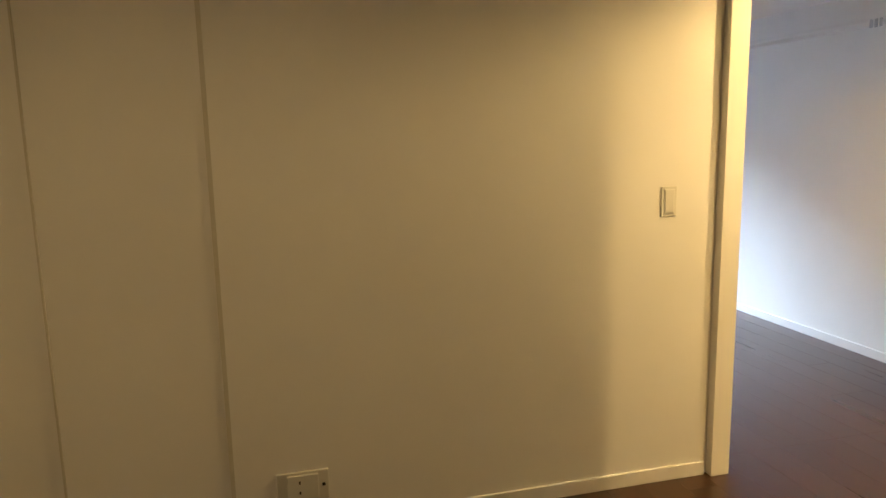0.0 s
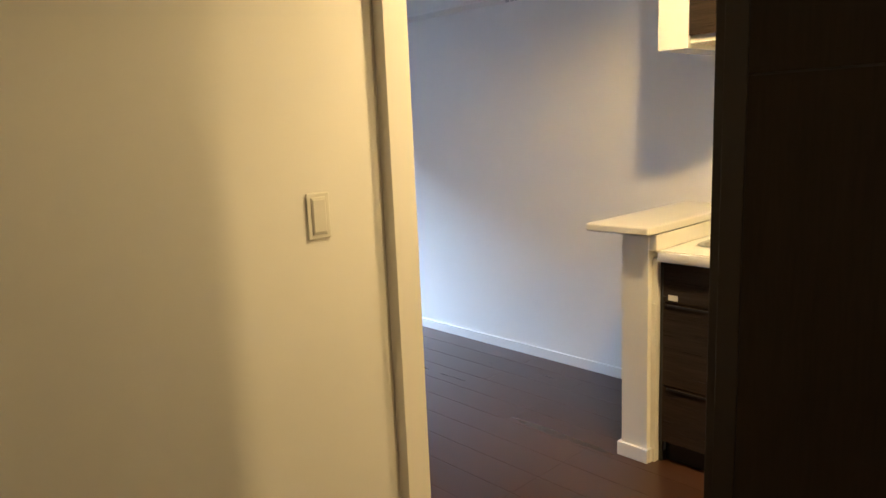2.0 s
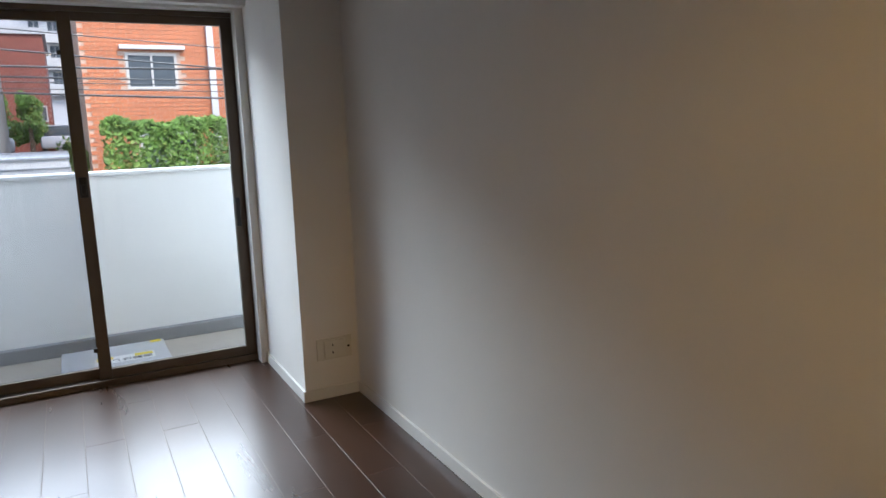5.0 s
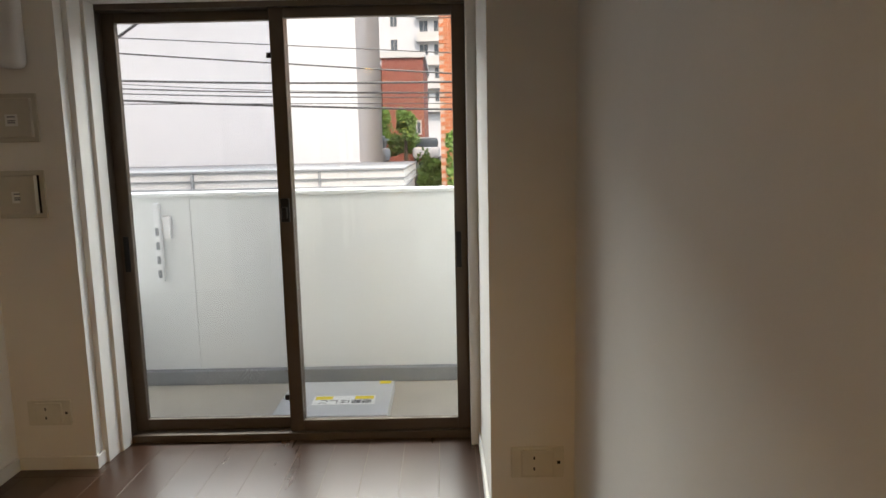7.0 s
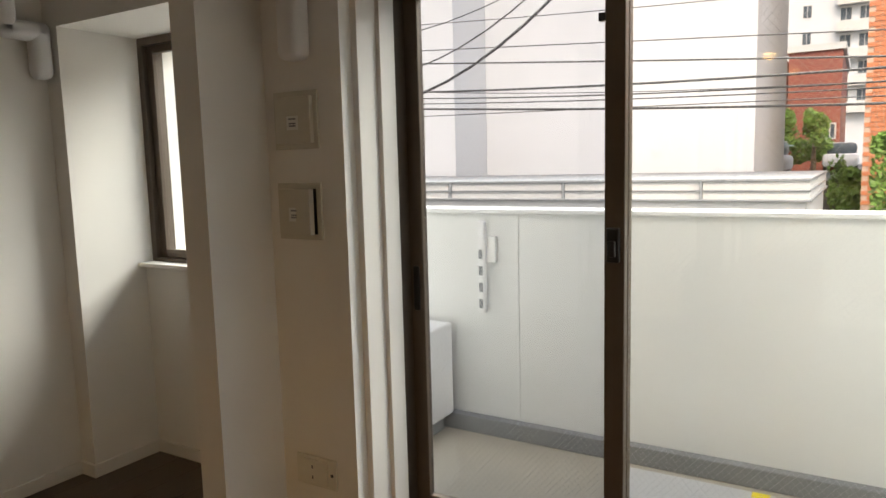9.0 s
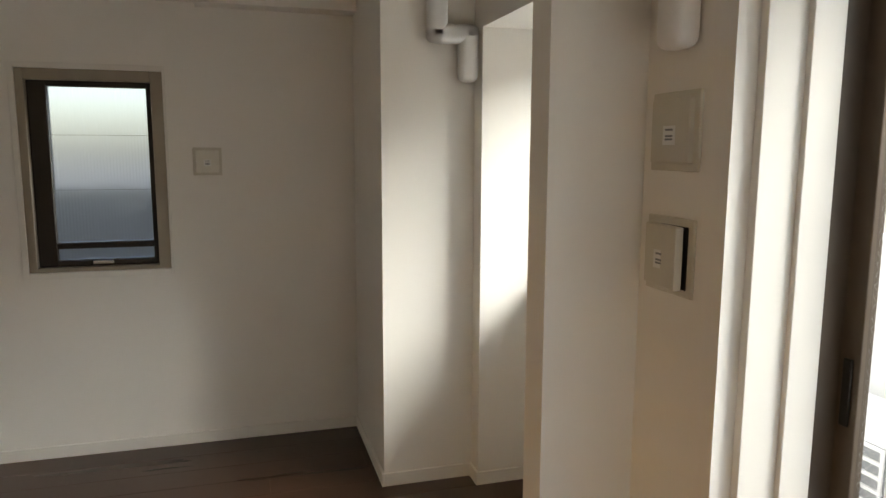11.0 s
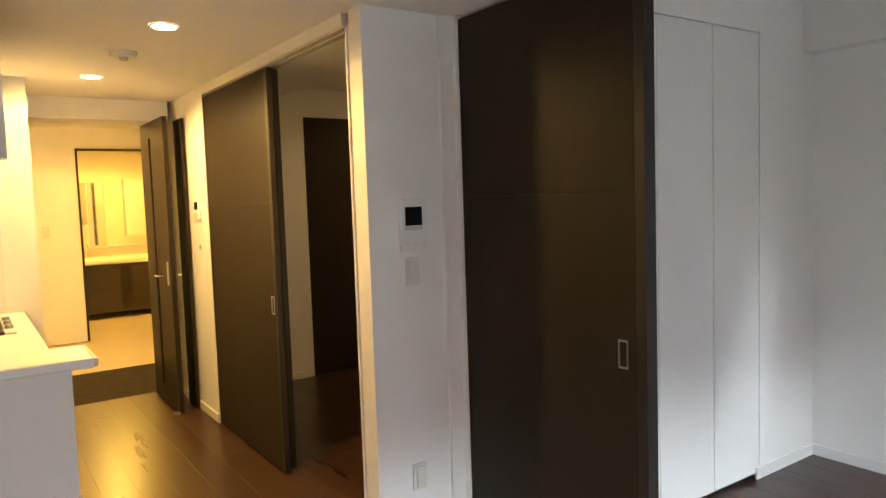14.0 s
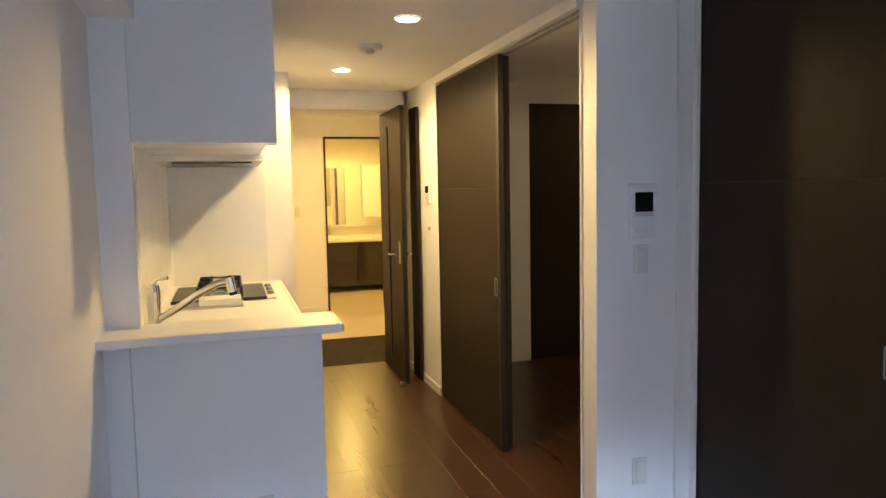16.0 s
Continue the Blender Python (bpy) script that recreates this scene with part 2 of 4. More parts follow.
# floor base below the planks
floor = setting("floor", boxes((-3.1, 2.1, -3.22, 4.30, -0.2, -0.0012)), M_SUB, "dark brown wooden plank floor, joints coloured pale for their sheen", "floor")

# ---- walls
setting("wall_east", boxes((EAST, EAST + 0.15, -2.2, 3.30, 0, 2.6)), M_PAPER, "long white wallpapered wall beside the kitchen")
setting("pillar_east", boxes((1.575, EAST + 0.15, 3.30, 4.275, 0, 2.6)), M_PAPER, "white wallpapered pillar beside the balcony window")
setting("pillar_west", boxes((-0.62, -0.15, 3.87, 4.275, 0, 2.6)), M_PAPER, "white wallpapered pillar with vent covers")
setting("partition_stub", boxes((-0.62, -0.50, 3.58, 3.87, 0, 2.6)), M_PAPER, "narrow white wall end between the two windows")
setting("lintel_north", boxes((-0.15, 1.575, 3.95, 4.45, 2.06, 2.6)), M_PAPER, "white lintel above the balcony window")
setting("wall_under_window", boxes((-1.60, -0.62, 4.12, 4.45, 0, 0.93)), M_PAPER, "white wall below the side window")
setting("lintel_side_window", boxes((-1.60, -0.62, 3.78, 4.45, 2.0, 2.6)), M_PAPER, "white beam above the side window")
setting("pillar_northwest", boxes((WEST - 0.15, -1.70, 3.37, 4.45, 0, 2.6), (-1.70, -1.60, 3.78, 4.45, 0, 2.6)), M_PAPER, "white wallpapered corner pillar")
setting("wall_west", boxes((WEST - 0.15, WEST, 0.60, 1.83, 0, 2.6), (WEST - 0.15, WEST, 2.455, 3.37, 0, 2.6),
                           (WEST - 0.15, WEST, 1.83, 2.455, 0, 0.915), (WEST - 0.15, WEST, 1.83, 2.455, 1.86, 2.6)), M_PAPER, "white wallpapered wall with a small window")
setting("beam_west", boxes((WEST, -2.30, 0.72, 3.37, 2.185, 2.6), (WEST, -2.29, 2.62, 3.37, 2.165, 2.185)), M_PAPER, "white boxed beam under the ceiling", "beam")
setting("wall_closet_front", boxes((WEST, -1.90, 0.60, 0.72, 0, 2.6), (-1.90, -0.70, 0.60, 0.72, 2.25, 2.6), (-0.70, -0.60, 0.20, 0.72, 0, 2.6)), M_PAPER, "white wall round the built-in closet")
setting("wall_closet_back", boxes((-3.05, -0.100, 0.036, 0.14, 0, 2.6), (-0.100, -0.083, 0.045, 0.14, 0, 2.6)), M_PAPER, "white wallpapered wall of the small room")
setting("wall_intercom", boxes((-0.36, 0.012, 0.14, 0.15, 0, 2.6), (-0.083, 0.012, 0.045, 0.14, 0, 2.6)), M_PAPER, "short white wall with the intercom")
setting("wall_hall_west", boxes((-0.09, 0.02, -3.2, -2.06, 0, 2.6), (-0.09, 0.02, -2.06, 0.0, 2.225, 2.6)), M_PAPER, "white hall wall with the sliding door opening")
setting("wall_room_south", boxes((-3.05, -1.02, -2.95, -2.80, 2.2, 2.6), (-1.02, -0.06, -2.95, -2.80, 0, 2.6), (-3.05, -1.75, -2.95, -2.80, 0, 2.2)), M_PAPER, "white back wall of the small room")
setting("wall_room_west", boxes((-3.2, -3.05, -2.95, 0.6, 0, 2.6)), M_PAPER, "white side wall of the small room")
setting("wall_kitchen_end", boxes((1.02, EAST + 0.15, -3.2, -2.12, 0, 2.6)), M_PAPER, "white wall at the kitchen's end")
setting("lintel_hall", boxes((0.05, 1.02, -3.2, -2.85, 2.13, 2.6)), M_PAPER, "white lintel across the hall")
setting("wall_entrance_east", boxes((1.02, 1.2, -6.2, -3.2, 0, 2.6)), M_PAPER, "white entrance hall wall")
setting("wall_entrance_west", boxes((-0.75, -0.6, -6.2, -3.2, 0, 2.6)), M_PAPER, "white entrance hall wall")
setting("wall_entrance_return", boxes((-0.6, -0.09, -3.35, -3.2, 0, 2.6)), M_PAPER, "white return wall beside the hall door")
setting("wall_entrance_south", boxes((0.29, 1.02, -6.2, -6.05, 0, 2.6), (-0.47, 0.29, -6.2, -6.05, 2.17, 2.6), (-0.6, -0.47, -6.2, -6.05, 0, 2.6)), M_PAPER, "white wall round the washroom doorway")
setting("wall_washroom", boxes((1.4, 1.5, -8.2, -6.2, 0, 2.6), (-1.1, -1.0, -8.2, -6.2, 0, 2.6), (-1.1, 1.5, -8.3, -8.2, 0, 2.6), (-1.0, -0.6, -6.2, -6.1, 0, 2.6), (1.02, 1.4, -6.2, -6.1, 0, 2.6)), M_BATHWALL, "cream washroom walls")
setting("floor_entrance", boxes((-0.6, 1.02, -4.35, -3.22, -0.2, -0.006)), M_STONE, "dark stone entrance floor", "floor")
setting("floor_washroom", boxes((-1.0, 1.4, -8.2, -4.35, -0.2, -0.004)), M_BEIGE, "beige vinyl washroom floor", "floor")
setting("ceiling", boxes((-0.62, 2.05, -2.85, 4.45, CEIL, 2.7), (-3.2, -0.62, -3.2, 0.6, 2.44, 2.7)), M_CEIL, "white papered ceiling", "ceiling")
setting("ceiling_side_room", boxes((-2.6, -0.62, 0.6, 4.45, CEILW, 2.7)), M_CEIL, "white papered ceiling", "ceiling")
setting("ceiling_hall", boxes((-1.2, 1.6, -8.3, -3.2, 2.40, 2.7)), M_CEIL, "white papered ceiling of the entrance", "ceiling")
setting("beam_east", boxes((1.72, EAST, -0.05, 3.30, 2.10, CEIL)), M_PAPER, "white boxed beam along the wall", "beam")

# ---- baseboards and trim
bb = boxes((EAST - 0.012, EAST, 0.01, 3.30, 0, 0.06), (1.575, EAST - 0.012, 3.288, 3.30, 0, 0.06), (1.563, 1.575, 3.288, 4.15, 0, 0.06),
           (-0.50, -0.15, 3.858, 3.87, 0, 0.06), (-0.15, -0.138, 3.858, 4.12, 0, 0.06), (-0.50, -0.488, 3.568, 3.858, 0, 0.06),
           (-0.62, -0.488, 3.556, 3.568, 0, 0.06), (WEST, WEST + 0.012, 0.732, 3.358, 0, 0.06), (WEST, -1.688, 3.358, 3.37, 0, 0.06),
           (-1.70, -1.688, 3.37, 3.77, 0, 0.06), (-1.70, -1.588, 3.768, 3.78, 0, 0.06), (-1.60, -1.588, 3.78, 4.11, 0, 0.06),
           (-1.588, -0.62, 4.108, 4.12, 0, 0.06), (WEST, -1.86, 0.72, 0.732, 0, 0.06), (-0.36, 0.01, 0.15, 0.16, 0, 0.06),
           (-2.6, -0.10, 0.024, 0.036, 0, 0.06), (0.02, 0.032, -2.9, -2.06, 0, 0.06), (-1.0, -0.06, -2.80, -2.788, 0, 0.06), (0.32, 1.02, -6.05, -6.04, 0, 0.06), bevel=0.002)
setting("baseboard", bb, M_TRIM, "white painted baseboards", "baseboard")
# casing of the sliding doorway, with the slot that takes the door
setting("door_casing", boxes((-0.083, 0.004, 0.0, 0.045, 0, 2.225), (0.004, 0.014, 0.012, 0.022, 0, 2.225), bevel=0.0015), M_TRIM, "white casing of the sliding doorway", "trim")
setting("partition_jamb", boxes((-0.43, -0.36, 0.141, 0.166, 0, CEIL), (-0.60, -0.43, 0.141, 0.19, 0, CEIL)), M_TRIM, "white jamb of the dividing sliding doors", "trim")
setting("partition_track", boxes((-0.57, -0.555, 0.19, 3.58, 2.265, CEIL), (-0.515, -0.50, 0.19, 3.58, 2.265, CEIL)), M_TRIM, "white ceiling track of the dividing doors", "trim")
setting("sliding_track", boxes((-0.06, -0.05, -2.05, 0, 2.212, 2.225), (-0.012, -0.004, -2.05, 0, 2.212, 2.225)), M_ALUL, "thin metal track above the sliding door", "trim")
# wall panel joints in the small room
setting("panel_joint", boxes((-2.065, -2.05, 0.030, 0.036, 0, 2.44), (-2.605, -2.598, 0.028, 0.036, 0, 2.44)), M_PLASTICG, "thin vertical joints in the wallpapered wall", "trim")


# ---------------------------------------------------------------- sliding doors
def sliding_door(x0, x1, y0, y1, top, handle_y, label, face_sign=1):
    t = thing("sliding_door", ((x0 + x1) / 2, (y0 + y1) / 2, 0.008), label, "sliding door")
    crease = 1.49
    part("lower_panel", boxes((x0, x1, y0 + 0.02, y1 - 0.045, 0.008, crease - 0.002), bevel=0.001), M_DARK, t)
    part("upper_panel", boxes((x0, x1, y0 + 0.02, y1 - 0.045, crease + 0.002, top), bevel=0.001), M_DARK, t)
    part("core", boxes((x0 + 0.004, x1 - 0.004, y0 + 0.02, y1 - 0.045, crease - 0.01, crease + 0.01)), M_DARKEDGE, t)
    part("stile", boxes((x0 - 0.001, x1 + 0.001, y1 - 0.044, y1, 0.008, top), bevel=0.002), M_DARKEDGE, t, "darker closing stile")
    part("stile", boxes((x0 - 0.001, x1 + 0.001, y0, y0 + 0.019, 0.008, top), bevel=0.002), M_DARK, t)
    xf = x1 if face_sign > 0 else x0
    h = part("handle", boxes((xf, xf + 0.004 * face_sign, handle_y - 0.021, handle_y - 0.016, 0.885, 0.985), (xf, xf + 0.004 * face_sign, handle_y + 0.016, handle_y + 0.021, 0.885, 0.985),
                             (xf, xf + 0.004 * face_sign, handle_y - 0.016, handle_y + 0.016, 0.885, 0.892), (xf, xf + 0.004 * face_sign, handle_y - 0.016, handle_y + 0.016, 0.978, 0.985)), M_STEEL, t, "recessed brushed metal pull")
    # flat black plate, paints the shade inside the pull
    part("recess", boxes((xf, xf + 0.001 * face_sign, handle_y - 0.016, handle_y + 0.016, 0.892, 0.978)), M_BLACK, h)
    return t


sliding_door(-0.475, -0.445, 0.192, 1.19, 2.262, 1.09, "dark brown wood-look sliding door with a metal pull, pushed open")
sliding_door(-0.585, -0.555, 0.20, 1.12, 2.262, 1.0, "dark brown sliding door stacked behind another one")
sliding_door(-0.012, 0.018, -2.05, -0.89, 2.206, -0.95, "dark brown sliding door half covering the hall opening")
sliding_door(-0.062, -0.032, -2.05, -0.93, 2.206, -0.99, "dark brown sliding door slid behind its twin")
d = thing("door", (-1.38, -2.80, 0), "dark brown closed door in the small room's back wall", "door")
part("leaf", boxes((-1.75, -1.02, -2.83, -2.805, 0.005, 2.2), bevel=0.002), M_DARK, d)

# built-in closet in the side room
cl = thing("closet", (-1.3, 0.7, 0.02), "built-in closet with plain white folding doors", "closet")
for x0, x1 in ((-1.895, -1.515), (-1.509, -1.112), (-1.106, -0.705)):
    part("door", boxes((x0, x1, 0.695, 0.72, 0.03, 2.245), bevel=0.0025), M_TRIM, cl)
part("plinth", boxes((-1.895, -0.705, 0.66, 0.69, 0.0, 0.03)), M_DARKEDGE, cl, "dark floor strip")
part("interior", boxes((-1.89, -0.71, 0.15, 0.17, 0, 2.25)), M_TRIM, cl)

# hinged hall door, standing open along the wall
hd = thing("hall_door", (0.20, -3.1, 0.01), "dark brown hinged door with a glass slit, standing open", "door")
part("leaf", boxes((0.16, 0.195, -3.14, -2.88, 0.01, 2.12), (0.16, 0.195, -2.81, -2.43, 0.01, 2.12), (0.16, 0.195, -2.88, -2.81, 0.01, 0.15), (0.16, 0.195, -2.88, -2.81, 2.0, 2.12), bevel=0.001), M_DARK, hd)
part("pane", boxes((0.174, 0.181, -2.88, -2.81, 0.15, 2.0)), M_WGLASS, hd, "narrow smoked glass slit")
lv = part("rose", boxes((0.195, 0.203, -2.515, -2.475, 0.93, 1.10), (0.152, 0.16, -2.515, -2.475, 0.93, 1.10), bevel=0.003), M_STEEL, hd, "brushed metal lock plate")
bm = tube(bmesh.new(), arc([(0.203, -2.495, 1.0), (0.25, -2.495, 1.0), (0.262, -2.52, 1.0), (0.262, -2.61, 0.998)], 5), 0.008)
tube(bm, arc([(0.152, -2.495, 1.0), (0.11, -2.495, 1.0), (0.098, -2.52, 1.0), (0.098, -2.61, 0.998)], 5), 0.008)
part("lever", bm, M_CHROME, lv, smooth=True)
setting("door_frame_hall", boxes((0.05, 0.09, -3.2, -3.15, 0, 2.13), (0.98, 1.02, -3.2, -3.15, 0, 2.13), (0.032, 0.05, -2.72, -2.50, 0.0, 2.12)), M_DARK, "dark brown hall door frame", "trim")
stop = solid("door_stop", boxes((0.19, 0.23, -2.46, -2.42, 0, 0.02), bevel=0.004), M_STEEL, "small metal door stop on the floor", "door stop", origin=(0.21, -2.44, 0))

# ---------------------------------------------------------------- balcony window
W0, W1 = -0.15, 1.53
win = setting("window_1", boxes((W0, W0 + 0.035, 4.13, 4.26, 0.0, 2.06), (W1 - 0.0, W1 + 0.045, 4.13, 4.26, 0.0, 2.06), (W0 + 0.035, W1, 4.13, 4.26, 2.02, 2.06), (W0 + 0.035, W1, 4.13, 4.26, -0.01, 0.035)), M_ALU, "bronze aluminium balcony sliding window", "window")


def sash(parent, x0, x1, y0, y1, z0, z1, w, material, wt=0.045, wb=0.055, glass=M_GLASS):
    f = part("sash", boxes((x0, x0 + w, y0, y1, z0, z1), (x1 - w, x1, y0, y1, z0, z1), (x0 + w, x1 - w, y0, y1, z0, z0 + wb), (x0 + w, x1 - w, y0, y1, z1 - wt, z1), bevel=0.003), material, parent)
    g = part("pane", boxes((x0 + w, x1 - w, (y0 + y1) / 2 - 0.003, (y0 + y1) / 2 + 0.003, z0 + wb, z1 - wt)), glass, f)
    g.visible_shadow = False
    return f


def wire_mesh(x0, x1, y, z0, z1, pitch=0.026, w=0.00028):
    """The diamond lattice of thin wires inside a pane."""
    bm = bmesh.new()
    for sgn in (1, -1):
        k = -int((z1 - z0) / pitch) - 1
        while k * pitch < (x1 - x0) + (z1 - z0):
            c = k * pitch
            pts = []
            for x in (x0, x1):
                z = sgn * (x - x0) * 1.15 + (z0 - c if sgn > 0 else z0 + c)
                pts.append((x, z))
            (xa, za), (xb, zb) = pts
            lo, hi = 0.0, 1.0
            if abs(zb - za) > 1e-6:
                ts = sorted(((z0 - za) / (zb - za), (z1 - za) / (zb - za)))
                lo, hi = max(lo, ts[0]), min(hi, ts[1])
            if hi - lo > 0.01:
                p, q = [(xa + (xb - xa) * t, za + (zb - za) * t) for t in (lo, hi)]
                bm.faces.new([bm.verts.new(v) for v in ((p[0] - w, y, p[1]), (p[0] + w, y, p[1]), (q[0] + w, y, q[1]), (q[0] - w, y, q[1]))])
            k += 1
    return bm


s1 = sash(win, W0 + 0.03, 0.72, 4.20, 4.235, 0.035, 2.02, 0.062, M_ALU, glass=M_GLASSG)
s2 = sash(win, 0.655, W1 + 0.005, 4.155, 4.19, 0.035, 2.02, 0.065, M_ALU)
part("wire_mesh", wire_mesh(-0.055, 0.655, 4.2175, 0.092, 1.973), M_HATCH, s1, "fine diamond wire mesh in the glass")
part("wire_mesh", wire_mesh(0.722, 1.468, 4.1725, 0.092, 1.973), M_HATCH, s2, "fine diamond wire mesh in the glass")
part("lock", boxes((0.668, 0.708, 4.135, 4.155, 1.06, 1.17), (0.676, 0.70, 4.115, 4.135, 1.08, 1.13), bevel=0.004), M_BLACK, s2, "black crescent lock")
part("pull", boxes((1.475, 1.50, 4.146, 4.155, 0.83, 1.0), bevel=0.003), M_BLACK, s2, "long recessed pull")
part("pull", boxes((-0.10, -0.075, 4.191, 4.2, 0.83, 1.0), bevel=0.003), M_BLACK, s1, "long recessed pull")
part("stopper", boxes((0.64, 0.66, 4.14, 4.155, 0.20, 0.225), (0.64, 0.66, 4.14, 4.155, 1.80, 1.825)), M_BLACK, s2)
setting("window_casing", boxes((-0.15, -0.11, 4.04, 4.13, 0, 2.06), (1.53, 1.575, 4.04, 4.13, 0, 2.06), (-0.11, 1.53, 4.04, 4.13, 2.045, 2.06), bevel=0.002), M_TRIM, "white inner casing of the balcony window", "trim")
setting("window_casing_outer", boxes((-0.15, -0.125, 3.93, 4.04, 0, 2.06), bevel=0.002), M_TRIM, "white stepped window casing", "trim")

# side window
win2 = setting("window_2", boxes((-1.60, -1.565, 4.16, 4.27, 0.93, 2.0), (-0.655, -0.62, 4.16, 4.27, 0.93, 2.0), (-1.565, -0.655, 4.16, 4.27, 1.965, 2.0), (-1.565, -0.655, 4.16, 4.27, 0.93, 0.965)), M_ALU, "bronze aluminium sliding window above the recess", "window")
sash(win2, -1.565, -1.09, 4.185, 4.21, 0.965, 1.965, 0.04, M_ALU, 0.035, 0.04)
s4 = sash(win2, -1.13, -0.655, 4.215, 4.24, 0.965, 1.965, 0.04, M_ALU, 0.035, 0.04)
part("lock", boxes((-1.118, -1.085, 4.165, 4.185, 1.36, 1.43), bevel=0.004), M_BLACK, win2, "black crescent lock")
setting("window_sill", boxes((-1.60, -0.62, 4.08, 4.16, 0.93, 0.95), bevel=0.003), M_TRIM, "white window sill", "sill")

# small window in the west wall
Y0, Y1, Z0, Z1 = 1.83, 2.455, 0.915, 1.86
setting("window_casing_small", boxes((WEST - 0.002, WEST + 0.008, Y0 - 0.025, Y0, Z0 - 0.03, Z1 + 0.025), (WEST - 0.002, WEST + 0.008, Y1, Y1 + 0.012, Z0 - 0.03, Z1 + 0.025),
                                     (WEST - 0.002, WEST + 0.008, Y0, Y1, Z0 - 0.03, Z0), (WEST - 0.002, WEST + 0.008, Y0, Y1, Z1, Z1 + 0.025), bevel=0.002), M_TRIM, "white casing of the small window", "trim")
w3 = setting("window_3", boxes((WEST - 0.06, WEST - 0.004, Y0, Y0 + 0.035, Z0, Z1), (WEST - 0.06, WEST - 0.004, Y1 - 0.055, Y1, Z0, Z1),
                               (WEST - 0.06, WEST - 0.004, Y0 + 0.035, Y1 - 0.055, Z1 - 0.05, Z1), (WEST - 0.06, WEST - 0.004, Y0 + 0.035, Y1 - 0.055, Z0, Z0 + 0.02), bevel=0.003), M_ALUL, "small tilting window with ribbed frosted glass", "window")
part("sash", boxes((WEST - 0.10, WEST - 0.045, Y0 + 0.035, Y0 + 0.115, Z0 + 0.02, Z1 - 0.05), (WEST - 0.10, WEST - 0.045, Y1 - 0.08, Y1 - 0.055, Z0 + 0.02, Z1 - 0.05),
                   (WEST - 0.10, WEST - 0.045, Y0 + 0.115, Y1 - 0.08, Z1 - 0.075, Z1 - 0.05), (WEST - 0.10, WEST - 0.045, Y0 + 0.115, Y1 - 0.08, Z0 + 0.105, Z0 + 0.135), (WEST - 0.10, WEST - 0.045, Y0 + 0.115, Y1 - 0.08, Z0 + 0.02, Z0 + 0.05), bevel=0.003), M_DARKEDGE, w3, "dark bronze sash")
gp = part("pane", boxes((WEST - 0.080, WEST - 0.074, Y0 + 0.115, Y1 - 0.08, Z0 + 0.135, Z1 - 0.075), (WEST - 0.080, WEST - 0.074, Y0 + 0.115, Y1 - 0.08, Z0 + 0.05, Z0 + 0.105)), M_FROST, w3, "ribbed frosted glass")
gp.visible_shadow = False
part("wire", boxes((WEST - 0.0735, WEST - 0.0725, Y0 + 0.115, Y1 - 0.08, 1.30, 1.3015), (WEST - 0.0735, WEST - 0.0725, Y0 + 0.115, Y1 - 0.08, 1.56, 1.5615)), M_GUTTER, w3)
part("latch", boxes((WEST - 0.045, WEST - 0.03, 2.10, 2.19, Z0 + 0.03, Z0 + 0.045), bevel=0.003), M_STEEL, w3, "small metal latch")


# ---------------------------------------------------------------- wall plates
def wall_plate(name, axis, p, w, h, label, category, sign=1, inner=0.7, material=M_PLASTIC, group="", base=0.010, depth=0.018, inner_material=None):
    """A square cover on a wall. axis: the wall's normal; p: centre on the wall; sign: side that it faces."""
    t = thing(name, p, label, category, group)

    def slab(u, v, a, b, du=0.0, dv=0.0, bev=0.003):
        s0, s1 = sorted((sign * a, sign * b))
        if axis == "y":
            return boxes((p[0] + du - u / 2, p[0] + du + u / 2, p[1] + s0, p[1] + s1, p[2] + dv - v / 2, p[2] + dv + v / 2), bevel=bev)
        return boxes((p[0] + s0, p[0] + s1, p[1] + du - u / 2, p[1] + du + u / 2, p[2] + dv - v / 2, p[2] + dv + v / 2), bevel=bev)

    part("frame", slab(w, h, 0, base), material, t)
    cover = part("cover", slab(w * inner, h * (0.82 if inner < 0.75 else inner), 0.004, depth), inner_material or material, t)
    return t, slab, cover


def vent_cover(axis, p, size, sign, ajar):
    t, slab, cover = wall_plate("vent_cover", axis, p, size, size, "square ivory ventilation cover" + (", standing ajar" if ajar else ", closed"), "vent cover", sign=sign, inner=0.80, material=M_PLASTICG, group="vent covers", depth=0.026 if size > 0.15 else 0.018, inner_material=M_PLASTICG if size > 0.15 else M_PLASTIC)
    if ajar:
        cover.rotation_euler = (0, 0, radians(-6))
        # black sheet on the frame gives the shade behind the ajar cover
        part("throat_shade", slab(size * 0.8, size * 0.8, 0.010, 0.0115, bev=0.0), M_BLACK, t, "black sheet in place of the shaded opening behind the cover")
        cover.location = (0, -0.011, 0)
    d0 = (0.026 if size > 0.15 else 0.018) + (0.011 if ajar else 0)
    part("sticker", slab(size * 0.26, size * 0.24, d0, d0 + 0.0008, 0, -size * 0.05, 0), M_LABEL, t)
    for dv in (0.02, -0.06, -0.10):
        part("print", slab(size * 0.16, size * 0.025, d0 + 0.0008, d0 + 0.0012, 0, size * dv, 0), M_GUTTER, t)
    return t


vent_cover("y", (-0.352, 3.87, 1.545), 0.20, -1, False)
vent_cover("y", (-0.352, 3.87, 1.228), 0.20, -1, True)
vent_cover("x", (WEST, 2.645, 1.437), 0.135, 1, False)


